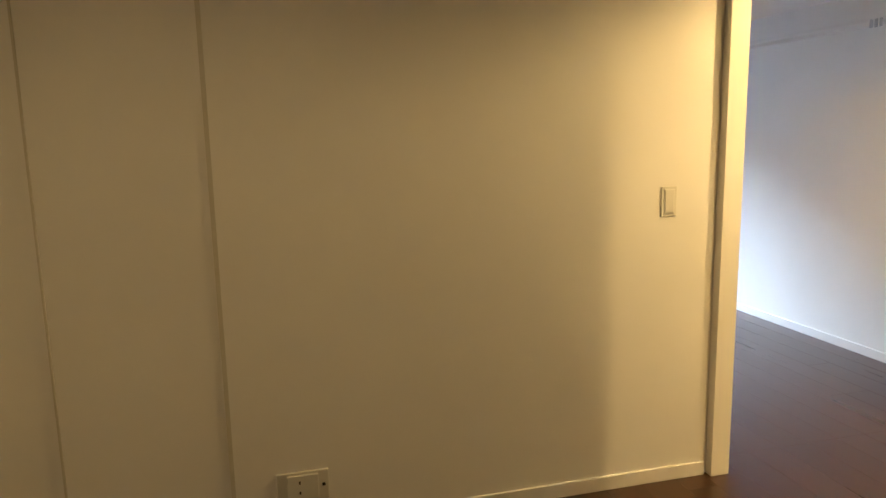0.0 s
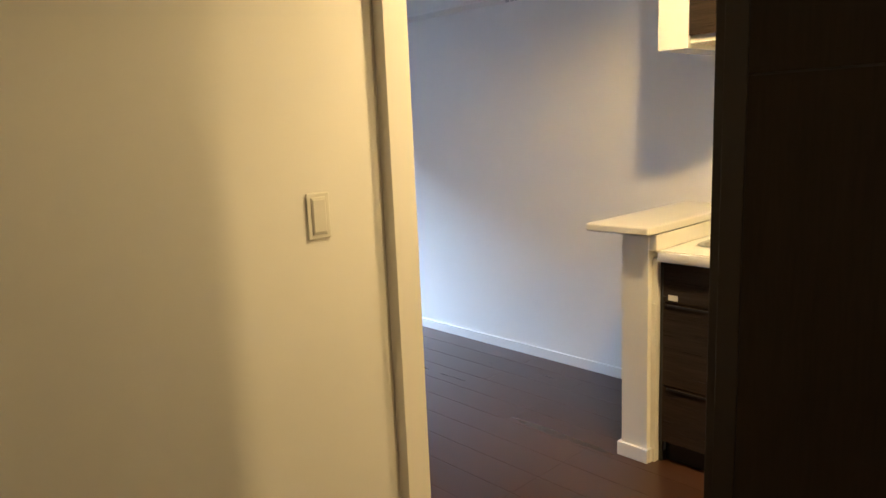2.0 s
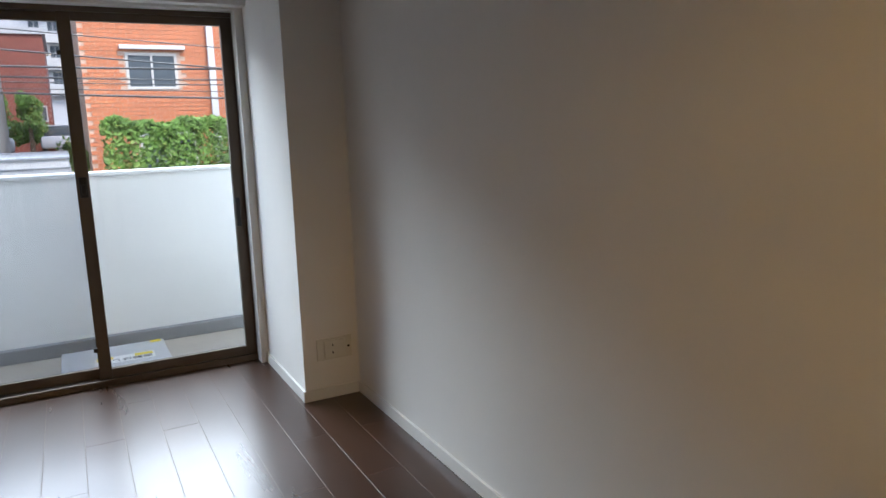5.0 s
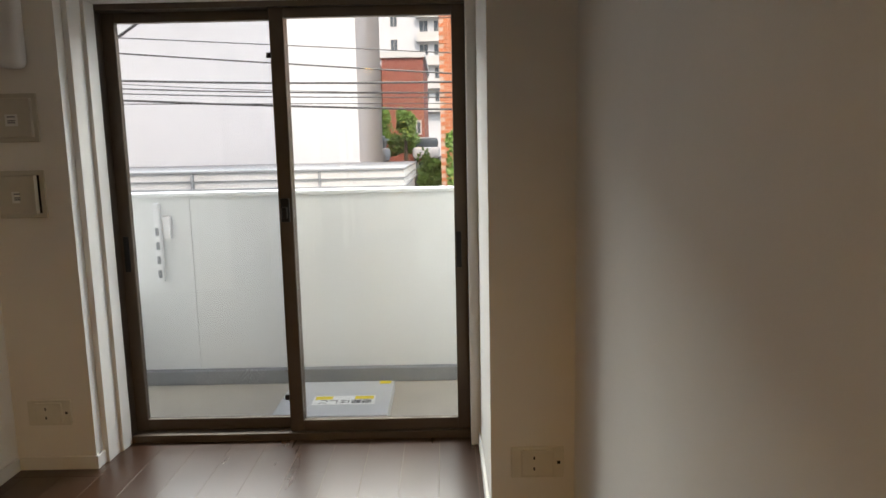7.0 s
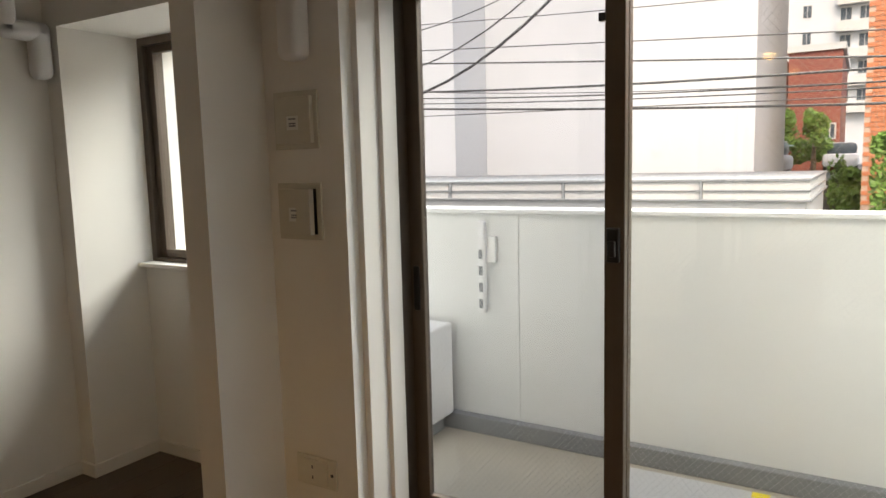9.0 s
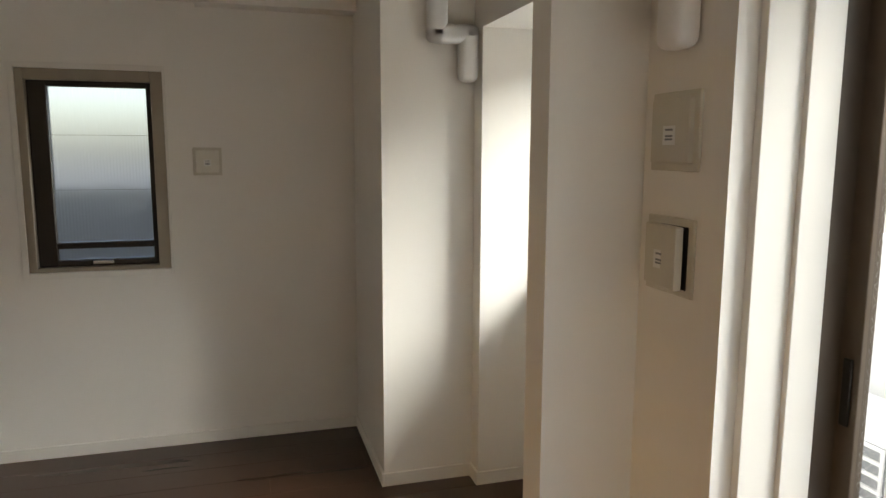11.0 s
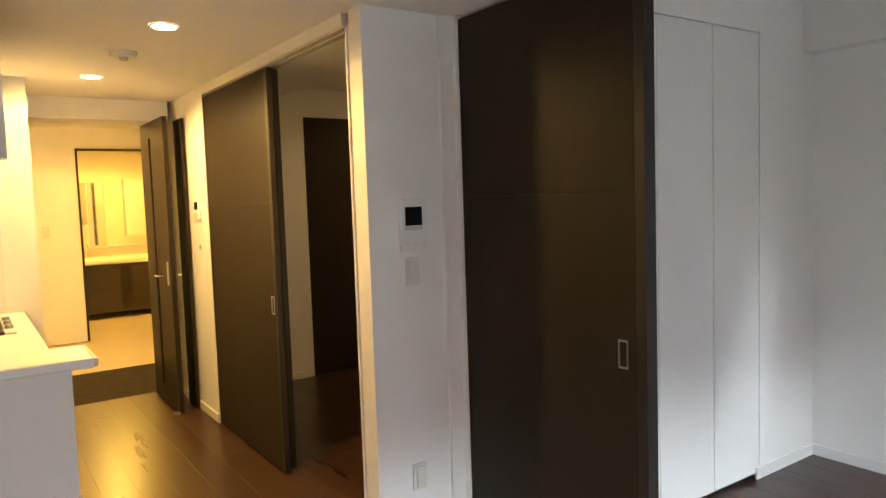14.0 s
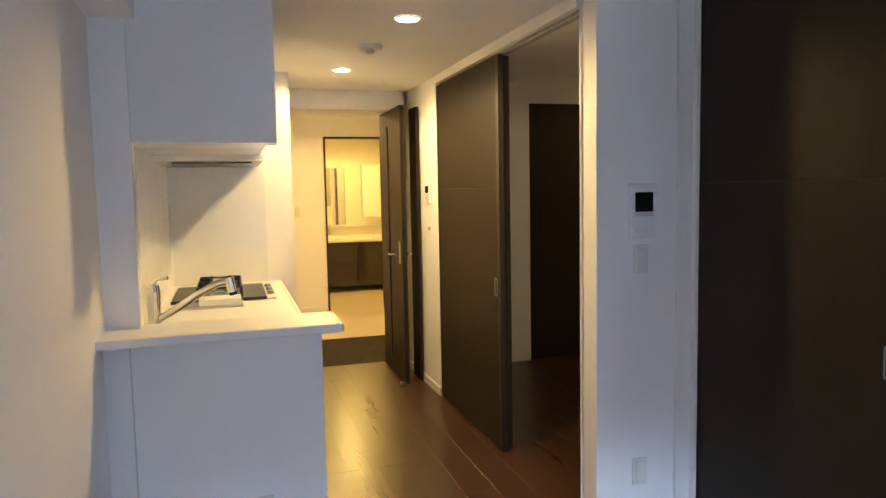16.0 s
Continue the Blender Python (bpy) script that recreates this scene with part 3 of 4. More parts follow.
def outlet(axis, p, sign, w=0.115, h=0.115):
    t, slab, cover = wall_plate("wall_outlet", axis, p, w, h, "ivory wall outlet plate", "outlet", sign=sign, inner=0.6, group="outlets")
    if w < 0.1:
        return t
    for dv in (-0.02, 0.02):
        part("socket", slab(0.006, 0.012, 0.018, 0.0185, -0.012, dv, 0), M_BLACK, t)
    part("jack", slab(0.012, 0.012, 0.010, 0.014, w * 0.4, 0, 0.002), M_BLACK, t)
    return t


outlet("y", (-0.335, 3.87, 0.265), -1, 0.19)
outlet("y", (1.74, 3.30, 0.265), -1, 0.19)
outlet("y", (-1.81, 0.036, 0.21), -1, 0.19)
outlet("y", (-0.19, 0.15, 0.275), 1, 0.07)
outlet("y", (1.35, 0.008, 0.28), 1, 0.07)


def light_switch(axis, p, sign, n=1):
    t, slab, cover = wall_plate("light_switch", axis, p, 0.07, 0.122, "ivory wall switch with a wide rocker", "light switch", sign=sign, inner=0.66, group="light switches", base=0.006, depth=0.0085)
    part("rocker", slab(0.038, 0.086, 0.008, 0.0105, 0.0, 0.0, 0.001), M_PLASTIC, t)
    return t


light_switch("y", (-0.312, 0.036, 1.204), -1)
light_switch("y", (-0.192, 0.15, 1.18), 1)
light_switch("y", (0.63, -6.05, 1.25), 1)

# intercom
IX, IZ = 0.028, -0.008
ic = thing("intercom", (-0.224 + IX, 0.15, 1.387 + IZ), "white wall intercom with a small dark screen", "intercom")
part("body", boxes((-0.29 + IX, -0.158 + IX, 0.15, 0.172, 1.275 + IZ, 1.50 + IZ), bevel=0.006), M_LABEL, ic)
part("screen", boxes((-0.265 + IX, -0.18 + IX, 0.172, 0.174, 1.385 + IZ, 1.465 + IZ), bevel=0.001), M_SCREEN, ic, "dark glossy screen")
part("bezel", boxes((-0.268 + IX, -0.177 + IX, 0.172, 0.1735, 1.366 + IZ, 1.382 + IZ)), M_PLASTICG, ic)
for x in (-0.265, -0.225, -0.19):
    part("button", boxes((x + IX - 0.010, x + IX + 0.010, 0.172, 0.175, 1.30 + IZ, 1.318 + IZ), bevel=0.002), M_PLASTIC, ic)
# heating remote on the hall wall
th = thing("wall_remote", (0.02, -2.27, 1.46), "small white heating remote with a dark display", "remote panel")
part("body", boxes((0.02, 0.04, -2.33, -2.21, 1.39, 1.53), bevel=0.004), M_LABEL, th)
part("display", boxes((0.04, 0.042, -2.31, -2.23, 1.465, 1.515)), M_SCREEN, th)
part("flap", boxes((0.04, 0.043, -2.31, -2.23, 1.40, 1.44), bevel=0.001), M_PLASTICG, th)
solid("wall_hook", boxes((0.02, 0.032, -2.29, -2.26, 1.19, 1.215), bevel=0.003), M_STEEL, "tiny metal hook on the hall wall", "hook", origin=(0.055, -2.275, 1.2))


# ---------------------------------------------------------------- duct covers
def duct_cover(path, half, label):
    t = thing("duct_cover", path[0], label, "duct cover", "duct covers")
    for a, b in zip(path, path[1:]):
        lo = [min(a[i], b[i]) - half[i] for i in range(3)]
        hi = [max(a[i], b[i]) + half[i] for i in range(3)]
        part("duct", boxes((lo[0], hi[0], lo[1], hi[1], lo[2], hi[2]), bevel=min(half) * 0.75, seg=4), M_PIPE, t, smooth=True)
    return t


duct_cover([(-1.66, 3.60, 2.40), (-1.66, 3.60, 1.975), (-1.66, 3.735, 1.975), (-1.66, 3.735, 1.82)], (0.04, 0.042, 0.04), "white plastic duct cover stepping down the pillar")
duct_cover([(-0.44, 3.83, 2.05), (-0.315, 3.83, 2.05), (-0.315, 3.83, 1.79)], (0.05, 0.04, 0.05), "white plastic duct cover with a rounded end")

# picture rail on the east wall
pr = thing("picture_rail", (1.715, 2.0, 2.12), "thin white picture rail with small hooks", "picture rail")
part("rail", boxes((1.708, 1.72, 1.0, 3.28, 2.105, 2.125), bevel=0.002), M_TRIM, pr)
for y in (1.03, 1.065, 1.10):
    part("hook", boxes((1.70, 1.708, y - 0.010, y + 0.010, 2.065, 2.115), bevel=0.003), M_STEEL, pr)

# ---------------------------------------------------------------- kitchen
setting("low_wall", boxes((1.112, EAST, -0.11, 0.008, 0, 0.9635)), M_PAPER, "white low wall under the breakfast bar")
setting("low_wall_base", boxes((1.098, 1.112, -0.12, 0.022, 0, 0.06), (1.112, EAST - 0.012, 0.008, 0.022, 0, 0.06), (1.112, 1.15, -0.124, -0.11, 0, 0.06), bevel=0.002), M_TRIM, "white baseboard round the low wall", "baseboard")
setting("access_strip", boxes((1.785, 1.79, 0.008, 0.011, 0.06, 0.965)), M_PLASTICG, "thin joint in the low wall", "trim")
setting("kitchen_column", boxes((1.755, EAST, -0.14, -0.05, 0.965, CEIL)), M_PAPER, "white wall end beside the kitchen")
setting("kitchen_splashback", boxes((1.80, EAST, -2.12, -0.14, 0, CEIL), (1.20, 1.80, -2.12, -2.105, 0.9, CEIL)), M_KPANEL, "glossy white kitchen wall panels")
setting("splashback_trim", boxes((1.785, 1.80, -0.155, -0.14, 0.9, 1.67), (1.79, 1.80, -2.105, -2.095, 0.9, 1.67)), M_TRIM, "white corner trim of the kitchen panel", "trim")
bar = thing("breakfast_bar", (1.4, 0, 0.9655), "cream bar shelf with rounded edges on the low wall", "counter")
part("shelf", boxes((1.058, EAST - 0.001, -0.137, 0.132, 0.9655, 1.0), bevel=0.003), M_TOP, bar)
part("end_band", boxes((1.045, 1.0575, -0.145, 0.14, 0.970, 0.9995), bevel=0.005), M_TOP, bar, "rounded cream edge band")
part("side_band", boxes((1.0578, EAST - 0.001, -0.145, -0.1372, 0.970, 0.9995), bevel=0.003), M_TOP, bar)
part("side_band", boxes((1.0578, EAST - 0.001, 0.1322, 0.14, 0.970, 0.9995), bevel=0.003), M_TOP, bar)
setting("bar_riser", boxes((1.115, 1.755, -0.143, -0.111, 0.902, 0.964)), M_TOP, "white riser between worktop and bar", "trim")
wt = boxes((1.135, 1.30, -2.10, -0.145, 0.865, 0.9), (1.72, 1.80, -2.10, -0.145, 0.865, 0.9), (1.30, 1.72, -0.21, -0.145, 0.865, 0.9), (1.30, 1.72, -2.10, -0.60, 0.865, 0.9))
top = thing("worktop", (1.4, -1, 0.865), "white kitchen worktop with a sink cut-out", "worktop")
part("slab", wt, M_TOP, top)
part("front_edge", boxes((1.112, 1.1348, -2.10, -0.1455, 0.858, 0.9), bevel=0.010), M_TOP, top, "rounded front edge", smooth=True)


def rounded_ring(x0, x1, y0, y1, r, n=5):
    out = []
    for cx, cy, a0 in ((x1 - r, y1 - r, 0), (x0 + r, y1 - r, 90), (x0 + r, y0 + r, 180), (x1 - r, y0 + r, 270)):
        for k in range(n + 1):
            a = radians(a0 + 90 * k / n)
            out.append((cx + r * math.cos(a), cy + r * math.sin(a)))
    return out


def loft(rings):
    bm = bmesh.new()
    vs = [[bm.verts.new((x, y, z)) for x, y in ring] for ring, z in rings]
    for a, b in zip(vs, vs[1:]):
        for k in range(len(a)):
            bm.faces.new((a[k], a[(k + 1) % len(a)], b[(k + 1) % len(b)], b[k]))
    return bm, vs


sk = thing("sink", (1.51, -0.4, 0.7), "stainless steel kitchen sink set in the worktop", "sink")
bm, vs = loft([(rounded_ring(1.285, 1.735, -0.615, -0.195, 0.08), 0.901), (rounded_ring(1.29, 1.73, -0.61, -0.20, 0.08), 0.905), (rounded_ring(1.305, 1.715, -0.595, -0.215, 0.075), 0.902),
               (rounded_ring(1.315, 1.705, -0.585, -0.225, 0.07), 0.88), (rounded_ring(1.325, 1.695, -0.575, -0.235, 0.07), 0.74), (rounded_ring(1.36, 1.66, -0.54, -0.27, 0.06), 0.72)])
bm.faces.new(vs[-1])
part("basin", bm, M_STEEL, sk, smooth=True)
part("drain", cyl(bmesh.new(), (1.5, -0.4, 0.72), (1.5, -0.4, 0.726), 0.05, seg=24), M_CHROME, sk, smooth=True)

scv = solid("sink_cover", boxes((1.272, 1.752, -0.86, -0.52, 0.906, 0.914), bevel=0.003), M_TOP, "white cover board lying over part of the sink", "board", origin=(1.51, -0.69, 0.906))
FX, FY = 1.755, -0.535
fa = thing("kitchen_faucet", (FX, FY, 0.9), "chrome single-lever kitchen faucet", "faucet")
part("base", cyl(cyl(bmesh.new(), (FX, FY, 0.9), (FX, FY, 0.915), 0.03, seg=20), (FX, FY, 0.915), (FX, FY, 1.07), 0.028, 0.026, 20), M_CHROME, fa, smooth=True)
part("spout", tube(bmesh.new(), arc([(FX - 0.005, FY + 0.003, 0.945), (FX - 0.10, FY + 0.025, 1.0), (FX - 0.20, FY + 0.05, 1.065), (FX - 0.27, FY + 0.066, 1.10), (FX - 0.315, FY + 0.075, 1.105)], 6), 0.017, 12), M_CHROME, fa, smooth=True)
part("spray_head", cyl(bmesh.new(), (FX - 0.312, FY + 0.075, 1.122), (FX - 0.325, FY + 0.077, 1.062), 0.024, 0.021, 16), M_CHROME, fa, smooth=True)
part("nozzle", cyl(bmesh.new(), (FX - 0.325, FY + 0.077, 1.062), (FX - 0.328, FY + 0.078, 1.048), 0.019, 0.017, 16), M_BLACK, fa, smooth=True)
lever = cyl(bmesh.new(), (FX, FY, 1.07), (FX, FY, 1.10), 0.027, 0.022, 20)
tube(lever, arc([(FX + 0.004, FY, 1.10), (FX - 0.02, FY + 0.008, 1.122), (FX - 0.06, FY + 0.02, 1.128)], 4), 0.009, 10)
part("lever", lever, M_CHROME, fa, "chrome cap with a short lever", smooth=True)

# base cabinet
kc = thing("kitchen_cabinet", (1.45, -1.1, 0), "dark glossy wood-grain base cabinet with drawers", "cabinet")
part("carcass", boxes((1.175, 1.78, -2.09, -0.15, 0.09, 0.72)), M_DARKEDGE, kc)
part("plinth", boxes((1.20, 1.78, -2.09, -0.15, 0.0, 0.09)), M_BLACK, kc)
part("end_filler", boxes((1.135, 1.17, -0.135, -0.112, 0.0, 0.68), (1.14, 1.17, -0.135, -0.112, 0.68, 0.865), bevel=0.002), M_TRIM, kc, "cream filler strip with a small ledge")
# solid black strip for the shade between filler and drawers
part("gap_shade", boxes((1.165, 1.178, -0.151, -0.1355, 0.0, 0.865)), M_BLACK, kc)
for y1, y0 in ((-0.152, -0.80), (-0.804, -1.24), (-1.244, -2.09)):
    for z0, z1 in ((0.095, 0.335), (0.341, 0.685), (0.691, 0.86)):
        dr = part("drawer", boxes((1.155, 1.175, y0, y1, z0, z1), bevel=0.002), M_KWOOD, kc)
        # the groove's shade is a black strip set on the drawer front
        part("grip", boxes((1.150, 1.156, y0 + 0.02, y1 - 0.02, z1 - 0.012, z1 - 0.004)), M_BLACK, dr, "raised black strip in place of a shaded groove")
part("sticker", boxes((1.1535, 1.155, -0.215, -0.175, 0.70, 0.722)), M_LABEL, kc, "small white sticker")

# upper cabinet and hood
uc = thing("upper_cabinet", (1.5, -1.0, 1.67), "white wall cabinet above the worktop", "cabinet")
part("side", boxes((1.245, 1.755, -0.19, -0.066, 1.67, CEIL), bevel=0.002), M_KPANEL, uc)
part("body", boxes((1.265, 1.80, -1.24, -0.191, 1.69, CEIL)), M_KPANEL, uc)
for y1, y0 in ((-0.193, -0.53), (-0.533, -0.88), (-0.883, -1.23)):
    part("door", boxes((1.245, 1.265, y0, y1, 1.715, CEIL - 0.01), bevel=0.002), M_KWOOD, uc, "dark glossy wood-grain door")
hd2 = thing("range_hood", (1.5, -1.7, 1.67), "white slim range hood with a dark filter", "range hood")
part("canopy", boxes((1.24, 1.80, -2.10, -1.245, 1.66, 1.70), (1.26, 1.80, -2.10, -1.245, 1.70, CEIL), bevel=0.003), M_KPANEL, hd2)
part("filter", boxes((1.30, 1.72, -1.95, -1.40, 1.652, 1.66)), M_BLACK, hd2)

# gas cooktop
ct = thing("gas_cooktop", (1.5, -1.6, 0.9), "two-burner gas cooktop with black grates", "cooktop")
part("top_plate", boxes((1.25, 1.75, -1.86, -1.26, 0.9, 0.918), bevel=0.005), M_BLACK, ct)
part("front_panel", boxes((1.20, 1.25, -1.86, -1.26, 0.9, 0.912), bevel=0.003), M_TOP, ct)
for bx, by in ((1.50, -1.42), (1.50, -1.70)):
    part("burner", cyl(cyl(bmesh.new(), (bx, by, 0.918), (bx, by, 0.932), 0.055, 0.05, 20), (bx, by, 0.932), (bx, by, 0.94), 0.034, 0.03, 20), M_STEEL, ct, smooth=True)
    bm = bmesh.new()
    for h in (-0.115, 0.115):
        box(bm, bx - 0.12, bx + 0.12, by + h - 0.005, by + h + 0.005, 0.968, 0.978, bevel=0.002)
        box(bm, bx + h - 0.005, bx + h + 0.005, by - 0.12, by + 0.12, 0.968, 0.978, bevel=0.002)
        for q in (-0.115, 0.115):
            box(bm, bx + h - 0.007, bx + h + 0.007, by + q - 0.007, by + q + 0.007, 0.918, 0.970)
        for g in (-0.05, 0.05):
            box(bm, bx + g - 0.004, bx + g + 0.004, by + min(h, h * 0.35), by + max(h, h * 0.35), 0.970, 0.988, bevel=0.002)
            box(bm, bx + min(h, h * 0.35), bx + max(h, h * 0.35), by + g - 0.004, by + g + 0.004, 0.970, 0.988, bevel=0.002)
    part("grate", bm, M_BLACK, ct, "black enamelled pan support", smooth=True)
for k in range(3):
    part("knob", cyl(bmesh.new(), (1.225, -1.40 - 0.16 * k, 0.912), (1.225, -1.40 - 0.16 * k, 0.93), 0.02, 0.018, 16), M_STEEL, ct, smooth=True)
# leaflet tray left beside the cooktop
tr = thing("drip_tray", (1.45, -1.1, 0.9), "steel tray with white papers on the worktop", "tray")
part("tray", boxes((1.38, 1.72, -1.22, -1.05, 0.9, 0.915), bevel=0.004), M_STEEL, tr)
part("paper", boxes((1.39, 1.60, -1.215, -1.06, 0.915, 0.945), bevel=0.002), M_LABEL, tr, "folded white papers")

# ---------------------------------------------------------------- ceiling fittings
def downlight(x, y, z, power, colour=(1.0, 0.60, 0.18)):
    t = thing("downlight", (x, y, z), "round recessed warm ceiling light, switched on", "ceiling light", "downlights")
    bm = bmesh.new()
    a = [(x + 0.062 * math.cos(k * math.tau / 28), y + 0.062 * math.sin(k * math.tau / 28)) for k in range(28)]
    b = [(x + 0.052 * math.cos(k * math.tau / 28), y + 0.052 * math.sin(k * math.tau / 28)) for k in range(28)]
    bm, _ = loft([(a, z - 0.0005), (a, z - 0.006), (b, z - 0.007), (b, z - 0.002)])
    part("ring", bm, M_TRIM, t, smooth=True)
    part("diffuser", cyl(bmesh.new(), (x, y, z - 0.001), (x, y, z - 0.004), 0.052, seg=28), M_LAMP, t, "glowing round diffuser")
    ld = bpy.data.lights.new("downlight_lamp", "SPOT")
    ld.energy, ld.color, ld.spot_size, ld.spot_blend, ld.shadow_soft_size = power, colour, radians(170), 0.4, 0.05
    lo = new("downlight_lamp", ld)
    lo.parent = t
    lo.location = (0, 0, -0.02)
    return t


HALL_W = 12.5
downlight(0.60, -0.55, CEIL, HALL_W)
downlight(0.69, -1.95, CEIL, HALL_W)
downlight(0.55, -4.6, 2.40, 14, (1.0, 0.54, 0.12))
downlight(-0.1, -7.0, 2.40, 18, (1.0, 0.56, 0.09))
# unseen lamp, added to brighten the small room's wall
downlight(-2.1, -1.9, 2.44, 2.4, (1.0, 0.62, 0.22))
sm = thing("smoke_detector", (0.655, -1.17, CEIL), "small round white smoke detector on the ceiling", "smoke detector")
part("base", cyl(bmesh.new(), (0.655, -1.17, CEIL - 0.028), (0.655, -1.17, CEIL - 0.0005), 0.06, 0.07, 24), M_PLASTIC, sm, smooth=True)
part("sensor", cyl(bmesh.new(), (0.655, -1.17, CEIL - 0.045), (0.655, -1.17, CEIL - 0.022), 0.018, 0.024, 16), M_STEEL, sm, smooth=True)

# ---------------------------------------------------------------- washroom
va = thing("vanity", (-0.36, -7.9, 0), "washstand with a dark cabinet and white basin", "vanity")
part("cabinet", boxes((-0.85, 0.12, -8.19, -7.62, 0.08, 0.74)), M_DARKEDGE, va)
for x0, x1 in ((-0.85, -0.37), (-0.365, 0.12)):
    part("door", boxes((x0, x1, -7.62, -7.60, 0.09, 0.72), bevel=0.002), M_KWOOD, va)
part("basin", boxes((-0.86, 0.13, -8.19, -7.58, 0.74, 0.82), bevel=0.02), M_TOP, va)
part("faucet", tube(bmesh.new(), arc([(-0.02, -8.1, 0.82), (-0.02, -8.1, 0.95), (-0.02, -8.0, 1.0), (-0.02, -7.93, 0.96)], 5), 0.014, 10), M_CHROME, va, smooth=True)
part("back_panel", boxes((-0.85, 0.12, -8.19, -8.16, 0.82, 2.0), bevel=0.003), M_BATHWALL, va, "glossy cream back panel")
part("mirror", boxes((-0.30, -0.09, -8.16, -8.145, 0.98, 1.86), bevel=0.003), M_MIRROR, va, "tall frameless mirror")
# beige box imitates the brown patch reflected in the washstand mirror
part("side_box", boxes((-0.06, 0.11, -8.16, -8.02, 1.28, 1.86), bevel=0.004), M_BALC, va, "beige box in place of a brown reflection in the mirror")
part("side_box", boxes((-0.85, -0.55, -8.16, -8.04, 1.1, 1.9), bevel=0.004), M_TOP, va, "white side cabinet")
part("ledge", boxes((-0.85, 0.11, -8.16, -8.08, 0.95, 0.97), bevel=0.003), M_TOP, va)
wf = setting("washroom_door_frame", boxes((0.27, 0.29, -6.2, -6.03, 0, 2.155), (-0.47, 0.29, -6.2, -6.03, 2.155, 2.17), (-0.47, -0.45, -6.2, -6.03, 0, 2.155)), M_DARK, "dark brown washroom door frame", "trim")

# ---------------------------------------------------------------- balcony
setting("balcony_floor", boxes((-2.9, 3.2, 4.27, 5.55, -0.3, -0.12)), M_BALC, "beige sheet balcony floor", "floor")
setting("parapet", boxes((-2.9, -0.205, 5.36, 5.52, -0.3, 1.11), (-0.195, 3.2, 5.36, 5.52, -0.3, 1.11), (-0.205, -0.195, 5.366, 5.52, -0.3, 1.11)), M_CONC, "grey-white painted concrete balcony parapet", "parapet")
setting("parapet_cap", boxes((-2.9, 3.2, 5.34, 5.54, 1.11, 1.135), bevel=0.006), M_CONC, "pale parapet coping", "parapet")
setting("balcony_gutter", boxes((-2.9, 3.2, 5.30, 5.36, -0.12, -0.025), bevel=0.006), M_GUTTER, "dark grey waterproofed upstand", "gutter")
setting("balcony_side", boxes((3.2, 3.35, 4.45, 5.55, -0.3, 1.11), (-3.0, -2.9, 4.45, 5.55, -0.3, 1.11)), M_CONC, "painted concrete balcony ends")
setting("outer_wall", boxes((-2.57, 2.05, 4.451, 4.46, 2.08, 2.72), (-2.9, -2.57, 4.30, 4.45, -0.3, 2.7), (2.05, 3.35, 4.30, 4.45, -0.3, 2.7), (-2.57, 2.05, 4.30, 4.45, -0.3, -0.06)), M_CONC, "painted outer wall of the building")
ht = thing("escape_hatch", (0.77, 4.84, -0.12), "grey metal escape hatch with yellow stickers", "hatch")
part("cover", boxes((0.45, 1.09, 4.56, 5.12, -0.12, -0.05), bevel=0.006), M_HATCH, ht)
part("notice", boxes((0.64, 1.0, 4.72, 4.86, -0.05, -0.0485)), M_LABEL, ht, "white notice strip")
for x0, x1, y0, y1 in ((0.65, 0.75, 4.80, 4.85), (0.88, 0.99, 4.80, 4.85), (1.0, 1.07, 5.06, 5.11)):
    part("sticker", boxes((x0, x1, y0, y1, -0.0482, -0.047)), M_YELLOW, ht, "yellow warning sticker")
words = bpy.data.curves.new("lettering", "FONT")
words.body, words.size, words.align_x = "避難はしご", 0.062, "CENTER"
words.extrude = 0.0005
holder = bpy.data.objects.new("lettering", words)
letters = bpy.data.meshes.new_from_object(holder)
letters.materials.append(M_INK)
lettering = new("lettering", letters)
lettering.parent = ht
lettering.rotation_euler = (0, 0, math.pi)
lettering.location = Vector((0.83, 4.785, -0.0475)) - ORIGIN[ht.name]
tagged(lettering, "black printed letters")
bpy.data.objects.remove(holder)
BX = 0.01
br = thing("pole_bracket", (-0.40 + BX, 5.36, 0.85), "white perforated laundry pole bracket on the parapet", "bracket")
part("mount", boxes((-0.385 + BX, -0.335 + BX, 5.325, 5.36, 0.845, 0.99), bevel=0.005), M_PIPE, br)
part("arm", boxes((-0.425 + BX, -0.385 + BX, 5.29, 5.33, 0.57, 1.075), bevel=0.01), M_PIPE, br)
# perforation is imitated: grey plates carry the shade of the holes
for k in range(4):
    part("hole_shade", boxes((-0.416 + BX, -0.394 + BX, 5.287, 5.291, 0.60 + 0.09 * k, 0.65 + 0.09 * k)), M_GUTTER, br)
AX, AY = -0.57, 5.0
ac = thing("outdoor_unit", (AX - 0.39, AY + 0.13, -0.12), "white outdoor air conditioner unit with a grille", "air conditioner")
part("body", boxes((AX - 0.78, AX, AY, AY + 0.27, -0.01, 0.51), bevel=0.012), M_PIPE, ac)
part("grille_back", boxes((AX - 0.71, AX - 0.06, AY - 0.008, AY, 0.04, 0.43)), M_GUTTER, ac)
for k in range(8):
    part("grille_bar", boxes((AX - 0.71, AX - 0.06, AY - 0.02, AY - 0.008, 0.04 + 0.054 * k, 0.052 + 0.054 * k)), M_PIPE, ac)
for k in range(7):
    part("grille_bar", boxes((AX - 0.71 + 0.106 * k, AX - 0.698 + 0.106 * k, AY - 0.017, AY - 0.008, 0.04, 0.43)), M_PIPE, ac)
part("foot", boxes((AX - 0.72, AX - 0.66, AY, AY + 0.27, -0.12, -0.01)), M_GUTTER, ac)
